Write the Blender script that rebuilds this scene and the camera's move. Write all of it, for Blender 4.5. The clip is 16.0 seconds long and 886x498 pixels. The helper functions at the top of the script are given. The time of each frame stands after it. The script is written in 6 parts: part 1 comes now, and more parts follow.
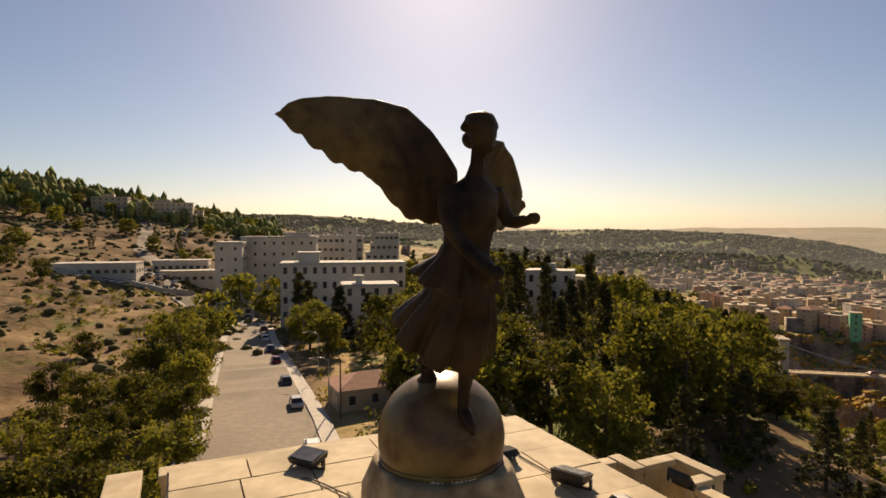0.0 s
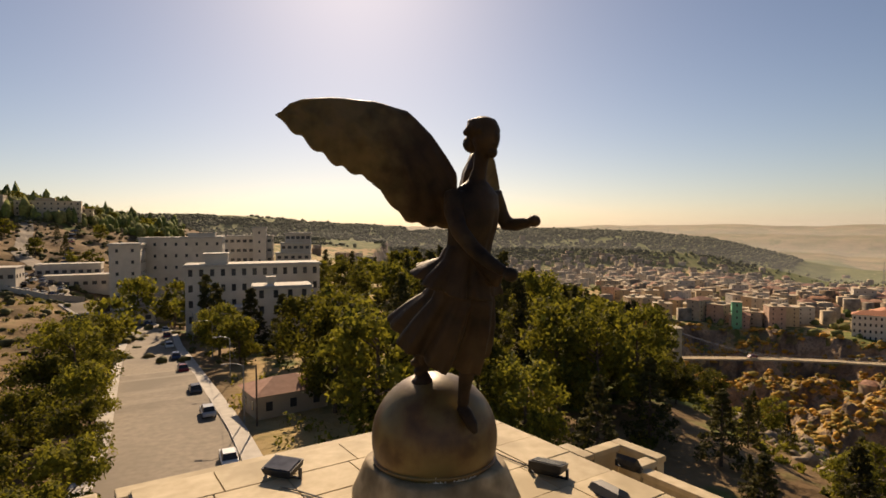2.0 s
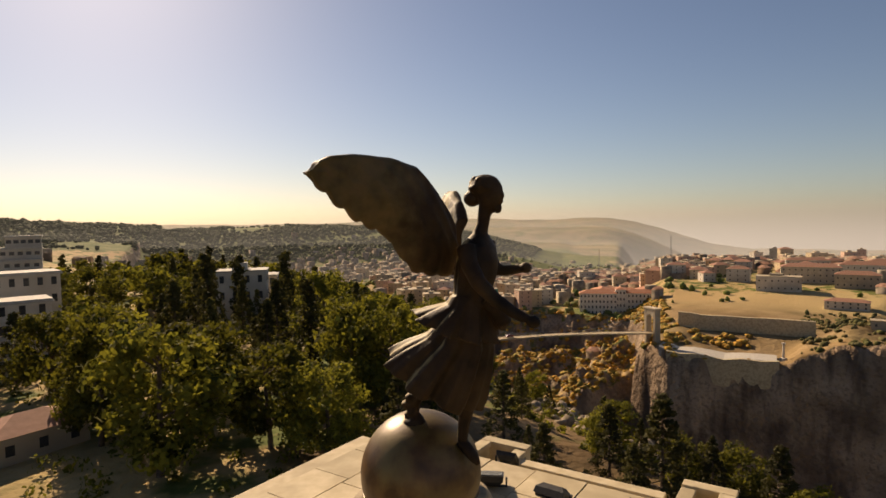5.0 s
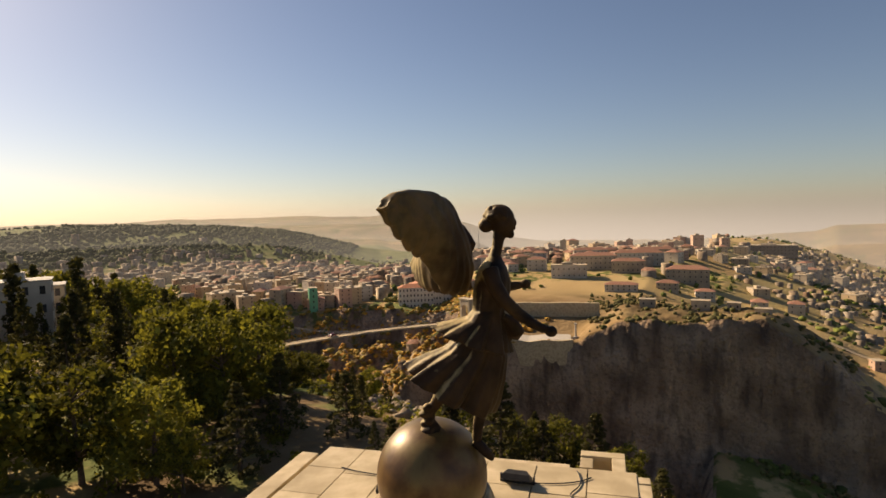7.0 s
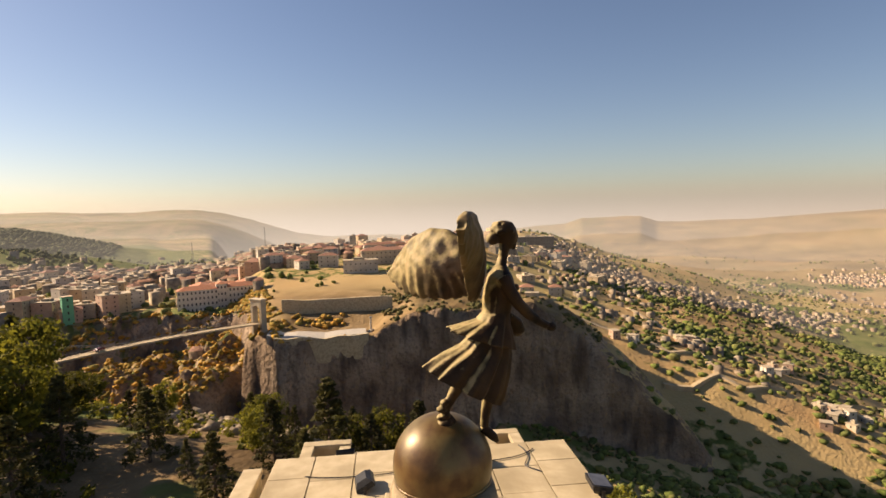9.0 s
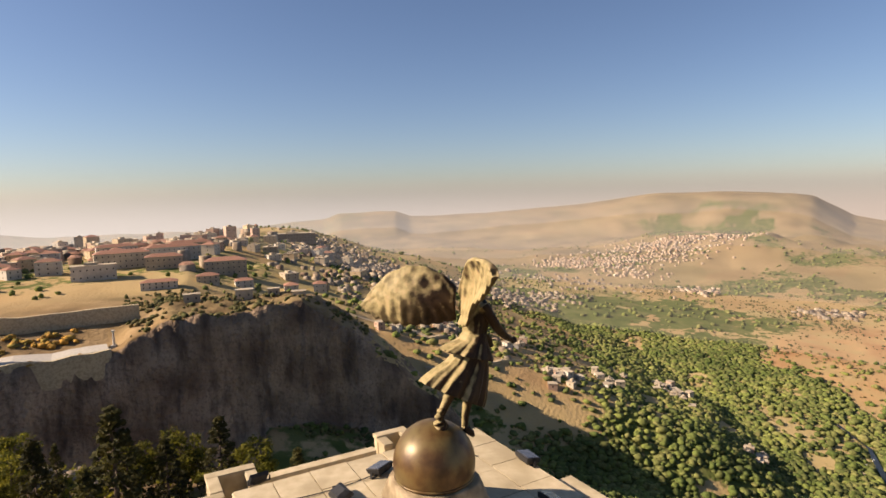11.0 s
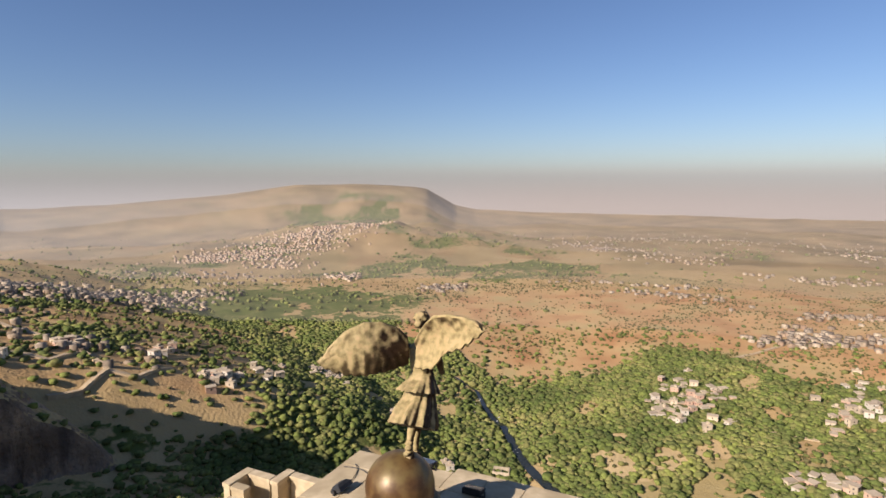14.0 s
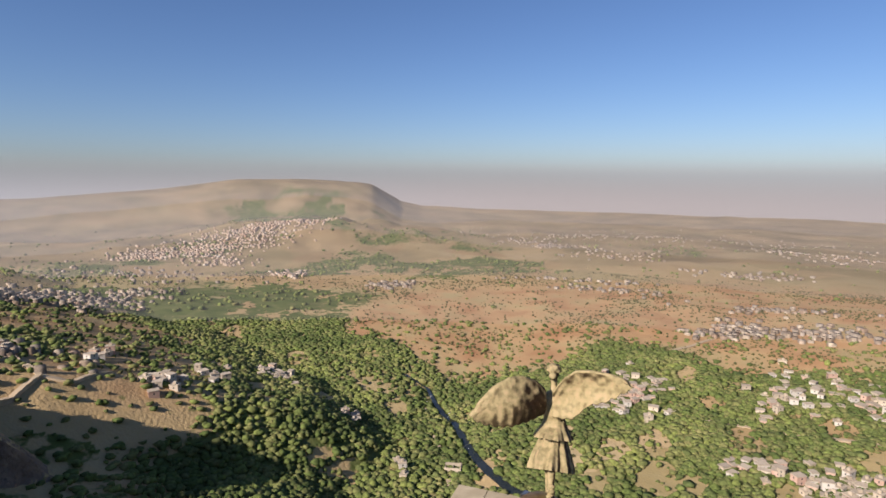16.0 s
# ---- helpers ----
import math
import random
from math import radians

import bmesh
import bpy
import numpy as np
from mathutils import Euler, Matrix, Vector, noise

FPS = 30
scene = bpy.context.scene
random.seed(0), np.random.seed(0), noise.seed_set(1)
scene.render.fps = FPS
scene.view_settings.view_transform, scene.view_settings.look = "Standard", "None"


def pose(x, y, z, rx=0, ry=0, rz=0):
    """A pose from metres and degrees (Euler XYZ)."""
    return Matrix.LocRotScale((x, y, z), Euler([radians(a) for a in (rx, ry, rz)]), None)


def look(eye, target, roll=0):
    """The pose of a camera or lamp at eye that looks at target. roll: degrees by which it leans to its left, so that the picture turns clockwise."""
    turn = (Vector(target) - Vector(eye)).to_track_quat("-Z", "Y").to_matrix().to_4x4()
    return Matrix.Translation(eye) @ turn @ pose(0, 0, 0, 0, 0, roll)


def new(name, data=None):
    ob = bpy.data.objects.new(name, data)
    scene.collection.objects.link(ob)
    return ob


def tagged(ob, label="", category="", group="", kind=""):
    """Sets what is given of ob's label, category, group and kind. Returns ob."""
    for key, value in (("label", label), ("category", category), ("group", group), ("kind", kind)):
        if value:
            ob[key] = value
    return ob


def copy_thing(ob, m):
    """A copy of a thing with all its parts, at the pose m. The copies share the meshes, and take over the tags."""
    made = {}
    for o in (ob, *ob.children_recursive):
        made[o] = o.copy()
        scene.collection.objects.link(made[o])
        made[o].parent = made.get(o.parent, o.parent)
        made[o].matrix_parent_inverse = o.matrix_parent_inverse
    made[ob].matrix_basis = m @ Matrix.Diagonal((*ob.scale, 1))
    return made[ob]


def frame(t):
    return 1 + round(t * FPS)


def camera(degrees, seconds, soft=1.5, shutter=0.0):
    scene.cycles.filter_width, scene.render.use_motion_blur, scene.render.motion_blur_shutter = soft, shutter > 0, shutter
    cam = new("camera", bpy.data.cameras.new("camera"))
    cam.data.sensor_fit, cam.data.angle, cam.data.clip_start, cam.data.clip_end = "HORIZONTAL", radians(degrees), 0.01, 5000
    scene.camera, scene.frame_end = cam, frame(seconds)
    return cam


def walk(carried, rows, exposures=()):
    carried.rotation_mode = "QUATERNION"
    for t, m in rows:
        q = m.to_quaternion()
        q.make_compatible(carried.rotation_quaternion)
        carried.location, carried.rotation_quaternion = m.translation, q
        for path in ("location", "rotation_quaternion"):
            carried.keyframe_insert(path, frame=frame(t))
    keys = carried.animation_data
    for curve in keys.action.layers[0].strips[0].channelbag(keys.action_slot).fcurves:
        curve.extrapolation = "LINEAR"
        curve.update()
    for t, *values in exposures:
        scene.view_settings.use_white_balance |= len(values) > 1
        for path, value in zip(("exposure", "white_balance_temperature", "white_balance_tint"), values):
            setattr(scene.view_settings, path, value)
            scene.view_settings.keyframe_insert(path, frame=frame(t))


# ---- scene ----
cam = camera(75.4, 16.0, soft=1.6)
PATH = [
    (0, pose(-0.212, -7.183, 3.939, 88.127, -0.058, -1.844)),
    (0.5, pose(-0.423, -7.217, 3.938, 88.128, 0.057, -3.801)),
    (1, pose(-0.659, -7.215, 3.947, 88.059, 0.225, -6.885)),
    (1.5, pose(-0.911, -7.187, 3.954, 88.038, 0.319, -8.793)),
    (2, pose(-1.218, -7.153, 3.988, 87.981, 0.306, -10.630)),
    (2.5, pose(-1.552, -7.095, 4.066, 87.887, 0.458, -13.697)),
    (3, pose(-1.942, -6.997, 4.182, 87.821, 0.515, -17.592)),
    (3.5, pose(-2.383, -6.906, 4.303, 87.710, 0.613, -21.097)),
    (6, pose(-4.903, -5.985, 4.884, 86.996, 1.452, -42.077)),
    (6.5, pose(-5.520, -5.656, 4.992, 86.804, 1.591, -46.596)),
    (7, pose(-6.186, -5.266, 5.099, 86.565, 1.689, -51.481)),
    (7.5, pose(-6.808, -4.782, 5.206, 86.310, 1.750, -56.401)),
    (8, pose(-7.416, -4.219, 5.298, 86.065, 1.639, -61.524)),
    (8.5, pose(-7.970, -3.576, 5.391, 85.787, 1.702, -66.943)),
    (9, pose(-8.496, -2.812, 5.507, 85.479, 1.718, -72.524)),
    (11.5, pose(-10.828, 1.895, 6.794, 84.074, 1.346, -102.248)),
    (12, pose(-10.845, 2.943, 7.013, 83.809, 1.107, -108.044)),
    (12.5, pose(-10.815, 4.009, 7.261, 83.545, 0.938, -113.864)),
    (13, pose(-10.702, 5.116, 7.586, 83.294, 0.719, -119.400)),
    (13.5, pose(-10.450, 6.221, 7.970, 83.031, 0.573, -125.096)),
    (14, pose(-10.024, 7.297, 8.361, 82.860, 0.398, -130.817)),
    (14.5, pose(-9.478, 8.295, 8.824, 82.685, 0.130, -134.912)),
    (15, pose(-8.770, 9.270, 9.273, 82.563, -0.049, -136.529)),
    (15.5, pose(-8.083, 10.287, 9.709, 82.476, -0.209, -136.582)),
    (16, pose(-7.420, 11.328, 10.087, 82.454, -0.276, -136.215)),
]
walk(cam, PATH, exposures=[(0.0, 0.60, 7900, 20), (3.5, 0.50, 7900, 20), (7.0, 0.68, 7750, 19), (9.0, 0.98, 7500, 20), (11.5, 0.92, 6550, 20), (14.0, 0.74, 5950, 20), (16.0, 0.62, 5550, 20)])

# ---- sky and sun ----
SUN_AZ, SUN_EL = radians(-2.0), radians(30.0)          # azimuth to the left of +y
sun_dir = Vector((-math.sin(SUN_AZ) * math.cos(SUN_EL), math.cos(SUN_AZ) * math.cos(SUN_EL), math.sin(SUN_EL)))
world = bpy.data.worlds.new("sky_world")
scene.world = world
world.use_nodes = True
wn = world.node_tree
for n in list(wn.nodes):
    wn.nodes.remove(n)
sky = wn.nodes.new("ShaderNodeTexSky")
sky.sky_type = "NISHITA"
sky.sun_disc = False
sky.sun_elevation = SUN_EL
sky.sun_rotation = -SUN_AZ
sky.air_density, sky.dust_density, sky.ozone_density, sky.altitude = 1.0, 0.8, 3.6, 600.0
bg = wn.nodes.new("ShaderNodeBackground")
bg.inputs["Strength"].default_value = 0.055
wo = wn.nodes.new("ShaderNodeOutputWorld")
wn.links.new(sky.outputs[0], bg.inputs["Color"])
wn.links.new(bg.outputs[0], wo.inputs["Surface"])
sun_data = bpy.data.lights.new("sun", "SUN")
sun_data.energy, sun_data.angle, sun_data.color = 5.0, radians(0.6), (1.0, 0.87, 0.67)
sun = new("sun", sun_data)
sun.matrix_world = look(sun_dir * 100, (0, 0, 0))


# ---- materials ----
def mat(name, c1, c2, scale=3.0, rough=0.85, bump=0.3, c3=None, scale2=0.3, metal=0.0, spec=0.3, dist=0.02, random_tint=0.0):
    """Two-scale noise colour with fine relief; object-space metres."""
    m = bpy.data.materials.new(name)
    m.use_nodes = True
    t = m.node_tree
    b = t.nodes["Principled BSDF"]
    tc = t.nodes.new("ShaderNodeTexCoord")
    n1 = t.nodes.new("ShaderNodeTexNoise")
    n1.inputs["Scale"].default_value, n1.inputs["Detail"].default_value = scale, 6
    t.links.new(tc.outputs["Object"], n1.inputs["Vector"])
    r1 = t.nodes.new("ShaderNodeValToRGB")
    r1.color_ramp.elements[0].position, r1.color_ramp.elements[1].position = 0.32, 0.68
    r1.color_ramp.elements[0].color, r1.color_ramp.elements[1].color = (*c1, 1), (*c2, 1)
    t.links.new(n1.outputs["Fac"], r1.inputs["Fac"])
    col = r1.outputs["Color"]
    if c3:
        n2 = t.nodes.new("ShaderNodeTexNoise")
        n2.inputs["Scale"].default_value, n2.inputs["Detail"].default_value = scale2, 4
        t.links.new(tc.outputs["Object"], n2.inputs["Vector"])
        r2 = t.nodes.new("ShaderNodeValToRGB")
        r2.color_ramp.elements[0].position, r2.color_ramp.elements[1].position = 0.45, 0.65
        t.links.new(n2.outputs["Fac"], r2.inputs["Fac"])
        mx = t.nodes.new("ShaderNodeMixRGB")
        mx.inputs["Color2"].default_value = (*c3, 1)
        t.links.new(r2.outputs["Color"], mx.inputs["Fac"])
        t.links.new(col, mx.inputs["Color1"])
        col = mx.outputs["Color"]
    if random_tint:
        oi = t.nodes.new("ShaderNodeObjectInfo")
        mr = t.nodes.new("ShaderNodeMapRange")
        mr.inputs["To Min"].default_value, mr.inputs["To Max"].default_value = 1 - random_tint, 1 + random_tint
        t.links.new(oi.outputs["Random"], mr.inputs["Value"])
        hs = t.nodes.new("ShaderNodeHueSaturation")
        t.links.new(mr.outputs[0], hs.inputs["Value"])
        t.links.new(col, hs.inputs["Color"])
        col = hs.outputs["Color"]
    t.links.new(col, b.inputs["Base Color"])
    b.inputs["Roughness"].default_value, b.inputs["Metallic"].default_value = rough, metal
    b.inputs["Specular IOR Level"].default_value = spec
    if bump:
        bp = t.nodes.new("ShaderNodeBump")
        bp.inputs["Strength"].default_value, bp.inputs["Distance"].default_value = bump, dist
        t.links.new(n1.outputs["Fac"], bp.inputs["Height"])
        t.links.new(bp.outputs[0], b.inputs["Normal"])
    return m


M_STONE = mat("limestone_slab", (0.42, 0.335, 0.205), (0.54, 0.445, 0.290), 3.5, 0.8, 0.3, (0.345, 0.275, 0.165), 0.9, random_tint=0.09)
M_JOINT = mat("dark_joint", (0.12, 0.09, 0.06), (0.20, 0.15, 0.10), 6.0)
M_BRONZE = mat("bronze_patina_sunlit", (0.009, 0.005, 0.003), (0.036, 0.019, 0.009), 4.2, 0.60, 0.8, (0.058, 0.034, 0.015), 1.3, metal=0.0, spec=0.16, dist=0.03)


def pale_wings_sun_side(m):
    """Paler, yellow-green towards wing ends and, as painted sunlight, facing south; broken up by noise."""
    t = m.node_tree
    b = t.nodes["Principled BSDF"]
    N, L = t.nodes.new, t.links.new
    tc, sub, ln = N("ShaderNodeTexCoord"), N("ShaderNodeVectorMath"), N("ShaderNodeVectorMath")
    sub.operation, ln.operation = "SUBTRACT", "LENGTH"
    sub.inputs[1].default_value = (0.38, -0.75, 3.9)
    sc = N("ShaderNodeVectorMath")
    sc.operation = "MULTIPLY"
    sc.inputs[1].default_value = (1, 1, 0.25)
    L(tc.outputs["Object"], sub.inputs[0]), L(sub.outputs[0], sc.inputs[0]), L(sc.outputs[0], ln.inputs[0])
    n = N("ShaderNodeTexNoise")
    n.inputs["Scale"].default_value, n.inputs["Detail"].default_value = 5.0, 8
    L(tc.outputs["Object"], n.inputs["Vector"])
    add, mr = N("ShaderNodeMath"), N("ShaderNodeMapRange")
    L(ln.outputs["Value"], add.inputs[0]), L(n.outputs["Fac"], add.inputs[1])
    mr.inputs["From Min"].default_value, mr.inputs["From Max"].default_value = 1.25, 1.75
    L(add.outputs[0], mr.inputs["Value"])
    mx = N("ShaderNodeMixRGB")
    pr, pn = N("ShaderNodeValToRGB"), N("ShaderNodeTexNoise")
    pn.inputs["Scale"].default_value, pn.inputs["Detail"].default_value = 7.0, 12
    L(tc.outputs["Object"], pn.inputs["Vector"]), L(pn.outputs["Fac"], pr.inputs["Fac"])
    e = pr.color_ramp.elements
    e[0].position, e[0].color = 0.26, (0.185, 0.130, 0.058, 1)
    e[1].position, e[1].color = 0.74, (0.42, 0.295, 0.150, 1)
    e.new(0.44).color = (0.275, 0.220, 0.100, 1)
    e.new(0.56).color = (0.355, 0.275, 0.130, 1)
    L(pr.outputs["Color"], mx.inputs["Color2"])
    sz, hi, mu = N("ShaderNodeSeparateXYZ"), N("ShaderNodeMapRange"), N("ShaderNodeMath")
    L(tc.outputs["Object"], sz.inputs[0]), L(sz.outputs["Z"], hi.inputs["Value"])
    hi.inputs["From Min"].default_value, hi.inputs["From Max"].default_value, hi.inputs["To Min"].default_value = 3.6, 4.0, 0.1
    mu.operation = "MULTIPLY"
    L(mr.outputs[0], mu.inputs[0]), L(hi.outputs[0], mu.inputs[1])
    # sunlight painted in: sides facing south and up turn pale, streaked by noise
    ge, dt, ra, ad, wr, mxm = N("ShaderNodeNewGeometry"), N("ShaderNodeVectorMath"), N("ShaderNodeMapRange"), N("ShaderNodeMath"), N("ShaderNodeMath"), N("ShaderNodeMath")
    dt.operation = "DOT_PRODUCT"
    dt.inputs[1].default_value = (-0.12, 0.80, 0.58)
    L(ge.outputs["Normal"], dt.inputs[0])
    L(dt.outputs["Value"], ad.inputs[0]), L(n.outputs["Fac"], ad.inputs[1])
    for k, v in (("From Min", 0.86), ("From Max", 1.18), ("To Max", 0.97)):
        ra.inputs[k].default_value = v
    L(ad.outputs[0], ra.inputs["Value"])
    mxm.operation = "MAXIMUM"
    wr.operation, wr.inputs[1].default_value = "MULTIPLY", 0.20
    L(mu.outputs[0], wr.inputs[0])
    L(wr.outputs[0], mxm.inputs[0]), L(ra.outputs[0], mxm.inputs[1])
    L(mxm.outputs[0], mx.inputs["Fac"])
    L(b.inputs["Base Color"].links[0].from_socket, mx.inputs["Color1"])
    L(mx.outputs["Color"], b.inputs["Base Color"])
    return m


pale_wings_sun_side(M_BRONZE)
M_GLOBE = mat("globe_bronze", (0.060, 0.029, 0.010), (0.150, 0.080, 0.026), 3.4, 0.42, 0.35, (0.150, 0.108, 0.038), 1.7, metal=0.2, spec=0.42)
M_SOCKET = mat("weathered_socket_stone", (0.20, 0.145, 0.08), (0.40, 0.31, 0.19), 4.0, 0.75, 0.35, (0.12, 0.085, 0.045), 1.4)
M_BLACK = mat("black_metal", (0.015, 0.015, 0.016), (0.03, 0.03, 0.03), 8, 0.5, 0.1)
M_GLASS = mat("lamp_glass", (0.06, 0.06, 0.065), (0.11, 0.11, 0.115), 4, 0.15, 0.0, spec=0.5)
# wide tone spread imitates sunlit highlights on the crown puffs
M_LEAF = mat("pine_needles", (0.030, 0.038, 0.008), (0.230, 0.205, 0.022), 0.5, 0.9, 0.0, random_tint=0.5)
M_LEAFDK = mat("cypress_needles", (0.036, 0.036, 0.010), (0.080, 0.070, 0.017), 0.9, 0.9, 0.0, random_tint=0.35)
def leafy(m, amount=0.45):
    """Lets light through the leaves."""
    t = m.node_tree
    b = t.nodes["Principled BSDF"]
    tl, mx = t.nodes.new("ShaderNodeBsdfTranslucent"), t.nodes.new("ShaderNodeMixShader")
    t.links.new(b.inputs["Base Color"].links[0].from_socket, tl.inputs["Color"])
    mx.inputs["Fac"].default_value = amount
    t.links.new(b.outputs[0], mx.inputs[1]), t.links.new(tl.outputs[0], mx.inputs[2])
    t.links.new(mx.outputs[0], t.nodes["Material Output"].inputs["Surface"])
    return m


leafy(M_LEAF, 0.5), leafy(M_LEAFDK, 0.35)
M_BARK = mat("bark", (0.07, 0.05, 0.035), (0.14, 0.10, 0.07), 5, 0.95, 0.4)
M_ASPHALT = mat("asphalt", (0.20, 0.165, 0.12), (0.26, 0.215, 0.16), 1.2, 0.9, 0.2, (0.18, 0.15, 0.11), 0.08)
M_PLASTER = mat("plaster_wall", (0.42, 0.34, 0.235), (0.52, 0.43, 0.31), 0.5, 0.9, 0.1, (0.34, 0.29, 0.22), 0.08, random_tint=0.22)
M_ROOFFLAT = mat("flat_roof", (0.36, 0.29, 0.20), (0.46, 0.375, 0.265), 0.6, 0.9, 0.1, random_tint=0.15)
M_TILE = mat("red_tile_roof", (0.25, 0.125, 0.08), (0.34, 0.175, 0.115), 1.0, 0.85, 0.2, random_tint=0.15)
M_WINDOW = mat("dark_window", (0.03, 0.03, 0.035), (0.07, 0.065, 0.06), 1.0, 0.25, 0.0, random_tint=0.3)
M_CONC = mat("pale_concrete", (0.36, 0.33, 0.28), (0.46, 0.42, 0.36), 0.8, 0.85, 0.1)
M_STEEL = mat("grey_steel", (0.22, 0.22, 0.22), (0.30, 0.30, 0.29), 3.0, 0.5, 0.1, metal=0.3)


# ---- small builders ----
def thing(name, label, category, group="", loc=(0, 0, 0), rz=0.0, kind=""):
    e = new(name)
    e.matrix_basis = pose(*loc, 0, 0, rz)
    e.empty_display_size = 0.2
    return tagged(e, label, category, group, kind)


def mesh_from(bm, name, material, smooth=False):
    me = bpy.data.meshes.new(name)
    bm.normal_update()
    bm.to_mesh(me)
    bm.free()
    me.materials.append(material)
    if smooth:
        me.polygons.foreach_set("use_smooth", [True] * len(me.polygons))
    return me


def part(name, bm, material, parent, label="", smooth=False, m=None):
    ob = new(name, mesh_from(bm, name, material, smooth) if isinstance(bm, bmesh.types.BMesh) else bm)
    ob.parent = parent
    if m is not None:
        ob.matrix_basis = m
    if label:
        ob["label"] = label
    return ob


def solo(name, bm, material, label, category, kind="", group="", smooth=False):
    return tagged(new(name, mesh_from(bm, name, material, smooth)), label, category, group, kind)


def box(bm, x0, x1, y0, y1, z0, z1, bevel=0.0):
    r = bmesh.ops.create_cube(bm, size=1, matrix=Matrix.Translation(((x0 + x1) / 2, (y0 + y1) / 2, (z0 + z1) / 2)) @ Matrix.Diagonal((x1 - x0, y1 - y0, z1 - z0, 1)))
    if bevel:
        es = list({e for v in r["verts"] for e in v.link_edges})
        bmesh.ops.bevel(bm, geom=es, offset=bevel, segments=2, affect="EDGES", profile=0.6)
    return bm


def boxed(*a, **k):
    return box(bmesh.new(), *a, **k)


def rod(bm, a, b, r0, r1=None, n=8):
    a, b = Vector(a), Vector(b)
    r1 = r0 if r1 is None else r1
    q = (b - a).to_track_quat("Z", "Y").to_matrix()
    ra, rb = [], []
    for i in range(n):
        d = Vector((math.cos(2 * math.pi * i / n), math.sin(2 * math.pi * i / n), 0))
        ra.append(bm.verts.new(a + q @ (d * r0)))
        rb.append(bm.verts.new(b + q @ (d * r1)))
    for i in range(n):
        bm.faces.new((ra[i], ra[(i + 1) % n], rb[(i + 1) % n], rb[i]))
    bm.faces.new(ra[::-1])
    bm.faces.new(rb)
    return bm


def loft(bm, rings):
    """Closed rings of equal length, capped at both ends."""
    vs = [[bm.verts.new(p) for p in ring] for ring in rings]
    n = len(vs[0])
    for a, b in zip(vs, vs[1:]):
        for i in range(n):
            bm.faces.new((a[i], a[(i + 1) % n], b[(i + 1) % n], b[i]))
    bm.faces.new(vs[0][::-1])
    bm.faces.new(vs[-1])
    return bm


# ---- terrain ----
def hash2(ix, iy):
    h = (ix * 374761393 + iy * 668265263) & 0xFFFFFFFF
    h = ((h ^ (h >> 13)) * 1274126177) & 0xFFFFFFFF
    return ((h ^ (h >> 16)) & 0xFFFF) / 65535.0


def vnoise(x, y):
    x, y = np.asarray(x, float), np.asarray(y, float)
    ix, iy = np.floor(x).astype(np.int64), np.floor(y).astype(np.int64)
    fx, fy = x - ix, y - iy
    fx, fy = fx * fx * (3 - 2 * fx), fy * fy * (3 - 2 * fy)
    a, b = hash2(ix, iy), hash2(ix + 1, iy)
    c, d = hash2(ix, iy + 1), hash2(ix + 1, iy + 1)
    return (a * (1 - fx) + b * fx) * (1 - fy) + (c * (1 - fx) + d * fx) * fy


def fbm(x, y, octaves=4):
    s, a, tot = 0.0, 0.5, 0.0
    for k in range(octaves):
        s = s + a * vnoise(x * 2**k + 17.3 * k, y * 2**k + 5.1 * k)
        tot += a
        a *= 0.5
    return s / tot - 0.5


def sstep(a, b, v):
    u = np.clip((v - a) / (b - a), 0, 1)
    return u * u * (3 - 2 * u)


def side(x, y, line):
    """Distance to a polyline, positive on its left."""
    best, sign = np.full(np.shape(x), 1e9), np.ones(np.shape(x))
    for (ax, ay), (bx, by) in zip(line, line[1:]):
        dx, dy = bx - ax, by - ay
        u = np.clip(((x - ax) * dx + (y - ay) * dy) / (dx * dx + dy * dy), 0, 1)
        d = np.hypot(x - ax - u * dx, y - ay - u * dy)
        s = np.sign(dx * (y - ay) - dy * (x - ax))
        near = d < best
        best, sign = np.where(near, d, best), np.where(near, s, sign)
    return best * sign


RIM_HOME = [(-900, -210), (-220, -95), (-40, -42), (16, -30), (50, 12), (64, 60), (78, 140), (146, 224), (112, 330), (85, 450), (50, 620), (40, 900), (300, 2000), (900, 4900)]
RIM_ROCK = [(330, -900), (318, -130), (322, -60), (318, -10), (310, 50), (290, 88), (277, 122), (262, 148), (246, 170), (254, 196), (284, 210), (318, 240), (350, 276), (350, 300), (337, 322), (322, 352), (296, 383), (250, 404), (212, 420), (150, 520), (110, 640), (80, 900), (320, 2000), (920, 4900)]
# bearing and height of the southern ridge, of the northern tableland, and the falling crest of the rock (y, z)
RIDGE_TOP = [(-52, -130), (-48, -116), (-45.4, -92), (-42.3, -66), (-39.2, -45), (-36, -21), (-33, -12), (-26, -5), (-19, 0), (-8, -2), (6, 6), (20, 12), (45, 16)]
TABLE_TOP = [(-180, -330), (-150, -300), (-140, -290), (-134, -262), (-132, -228), (-129.2, -86), (-127.8, -66), (-122, -42), (-116.3, -48), (-113, -84), (-110, -118), (-105, -150), (-100, -178), (-95, -190), (-93, -182), (-91.5, -140), (-86, -146), (-84.5, -188), (-78, -230)]
CREST = [(-130, -260), (-78, -192), (-51, -147), (-30, -118), (-9, -96), (20, -71), (46, -52), (70, -44)]
BENCH = [(-900, -260), (-500, -235), (-300, -190), (-200, -157), (-120, -130), (-60, -112), (0, -98), (80, -76), (170, -52), (260, -48)]


def azim(x, y):
    return np.degrees(np.arctan2(-x, y))


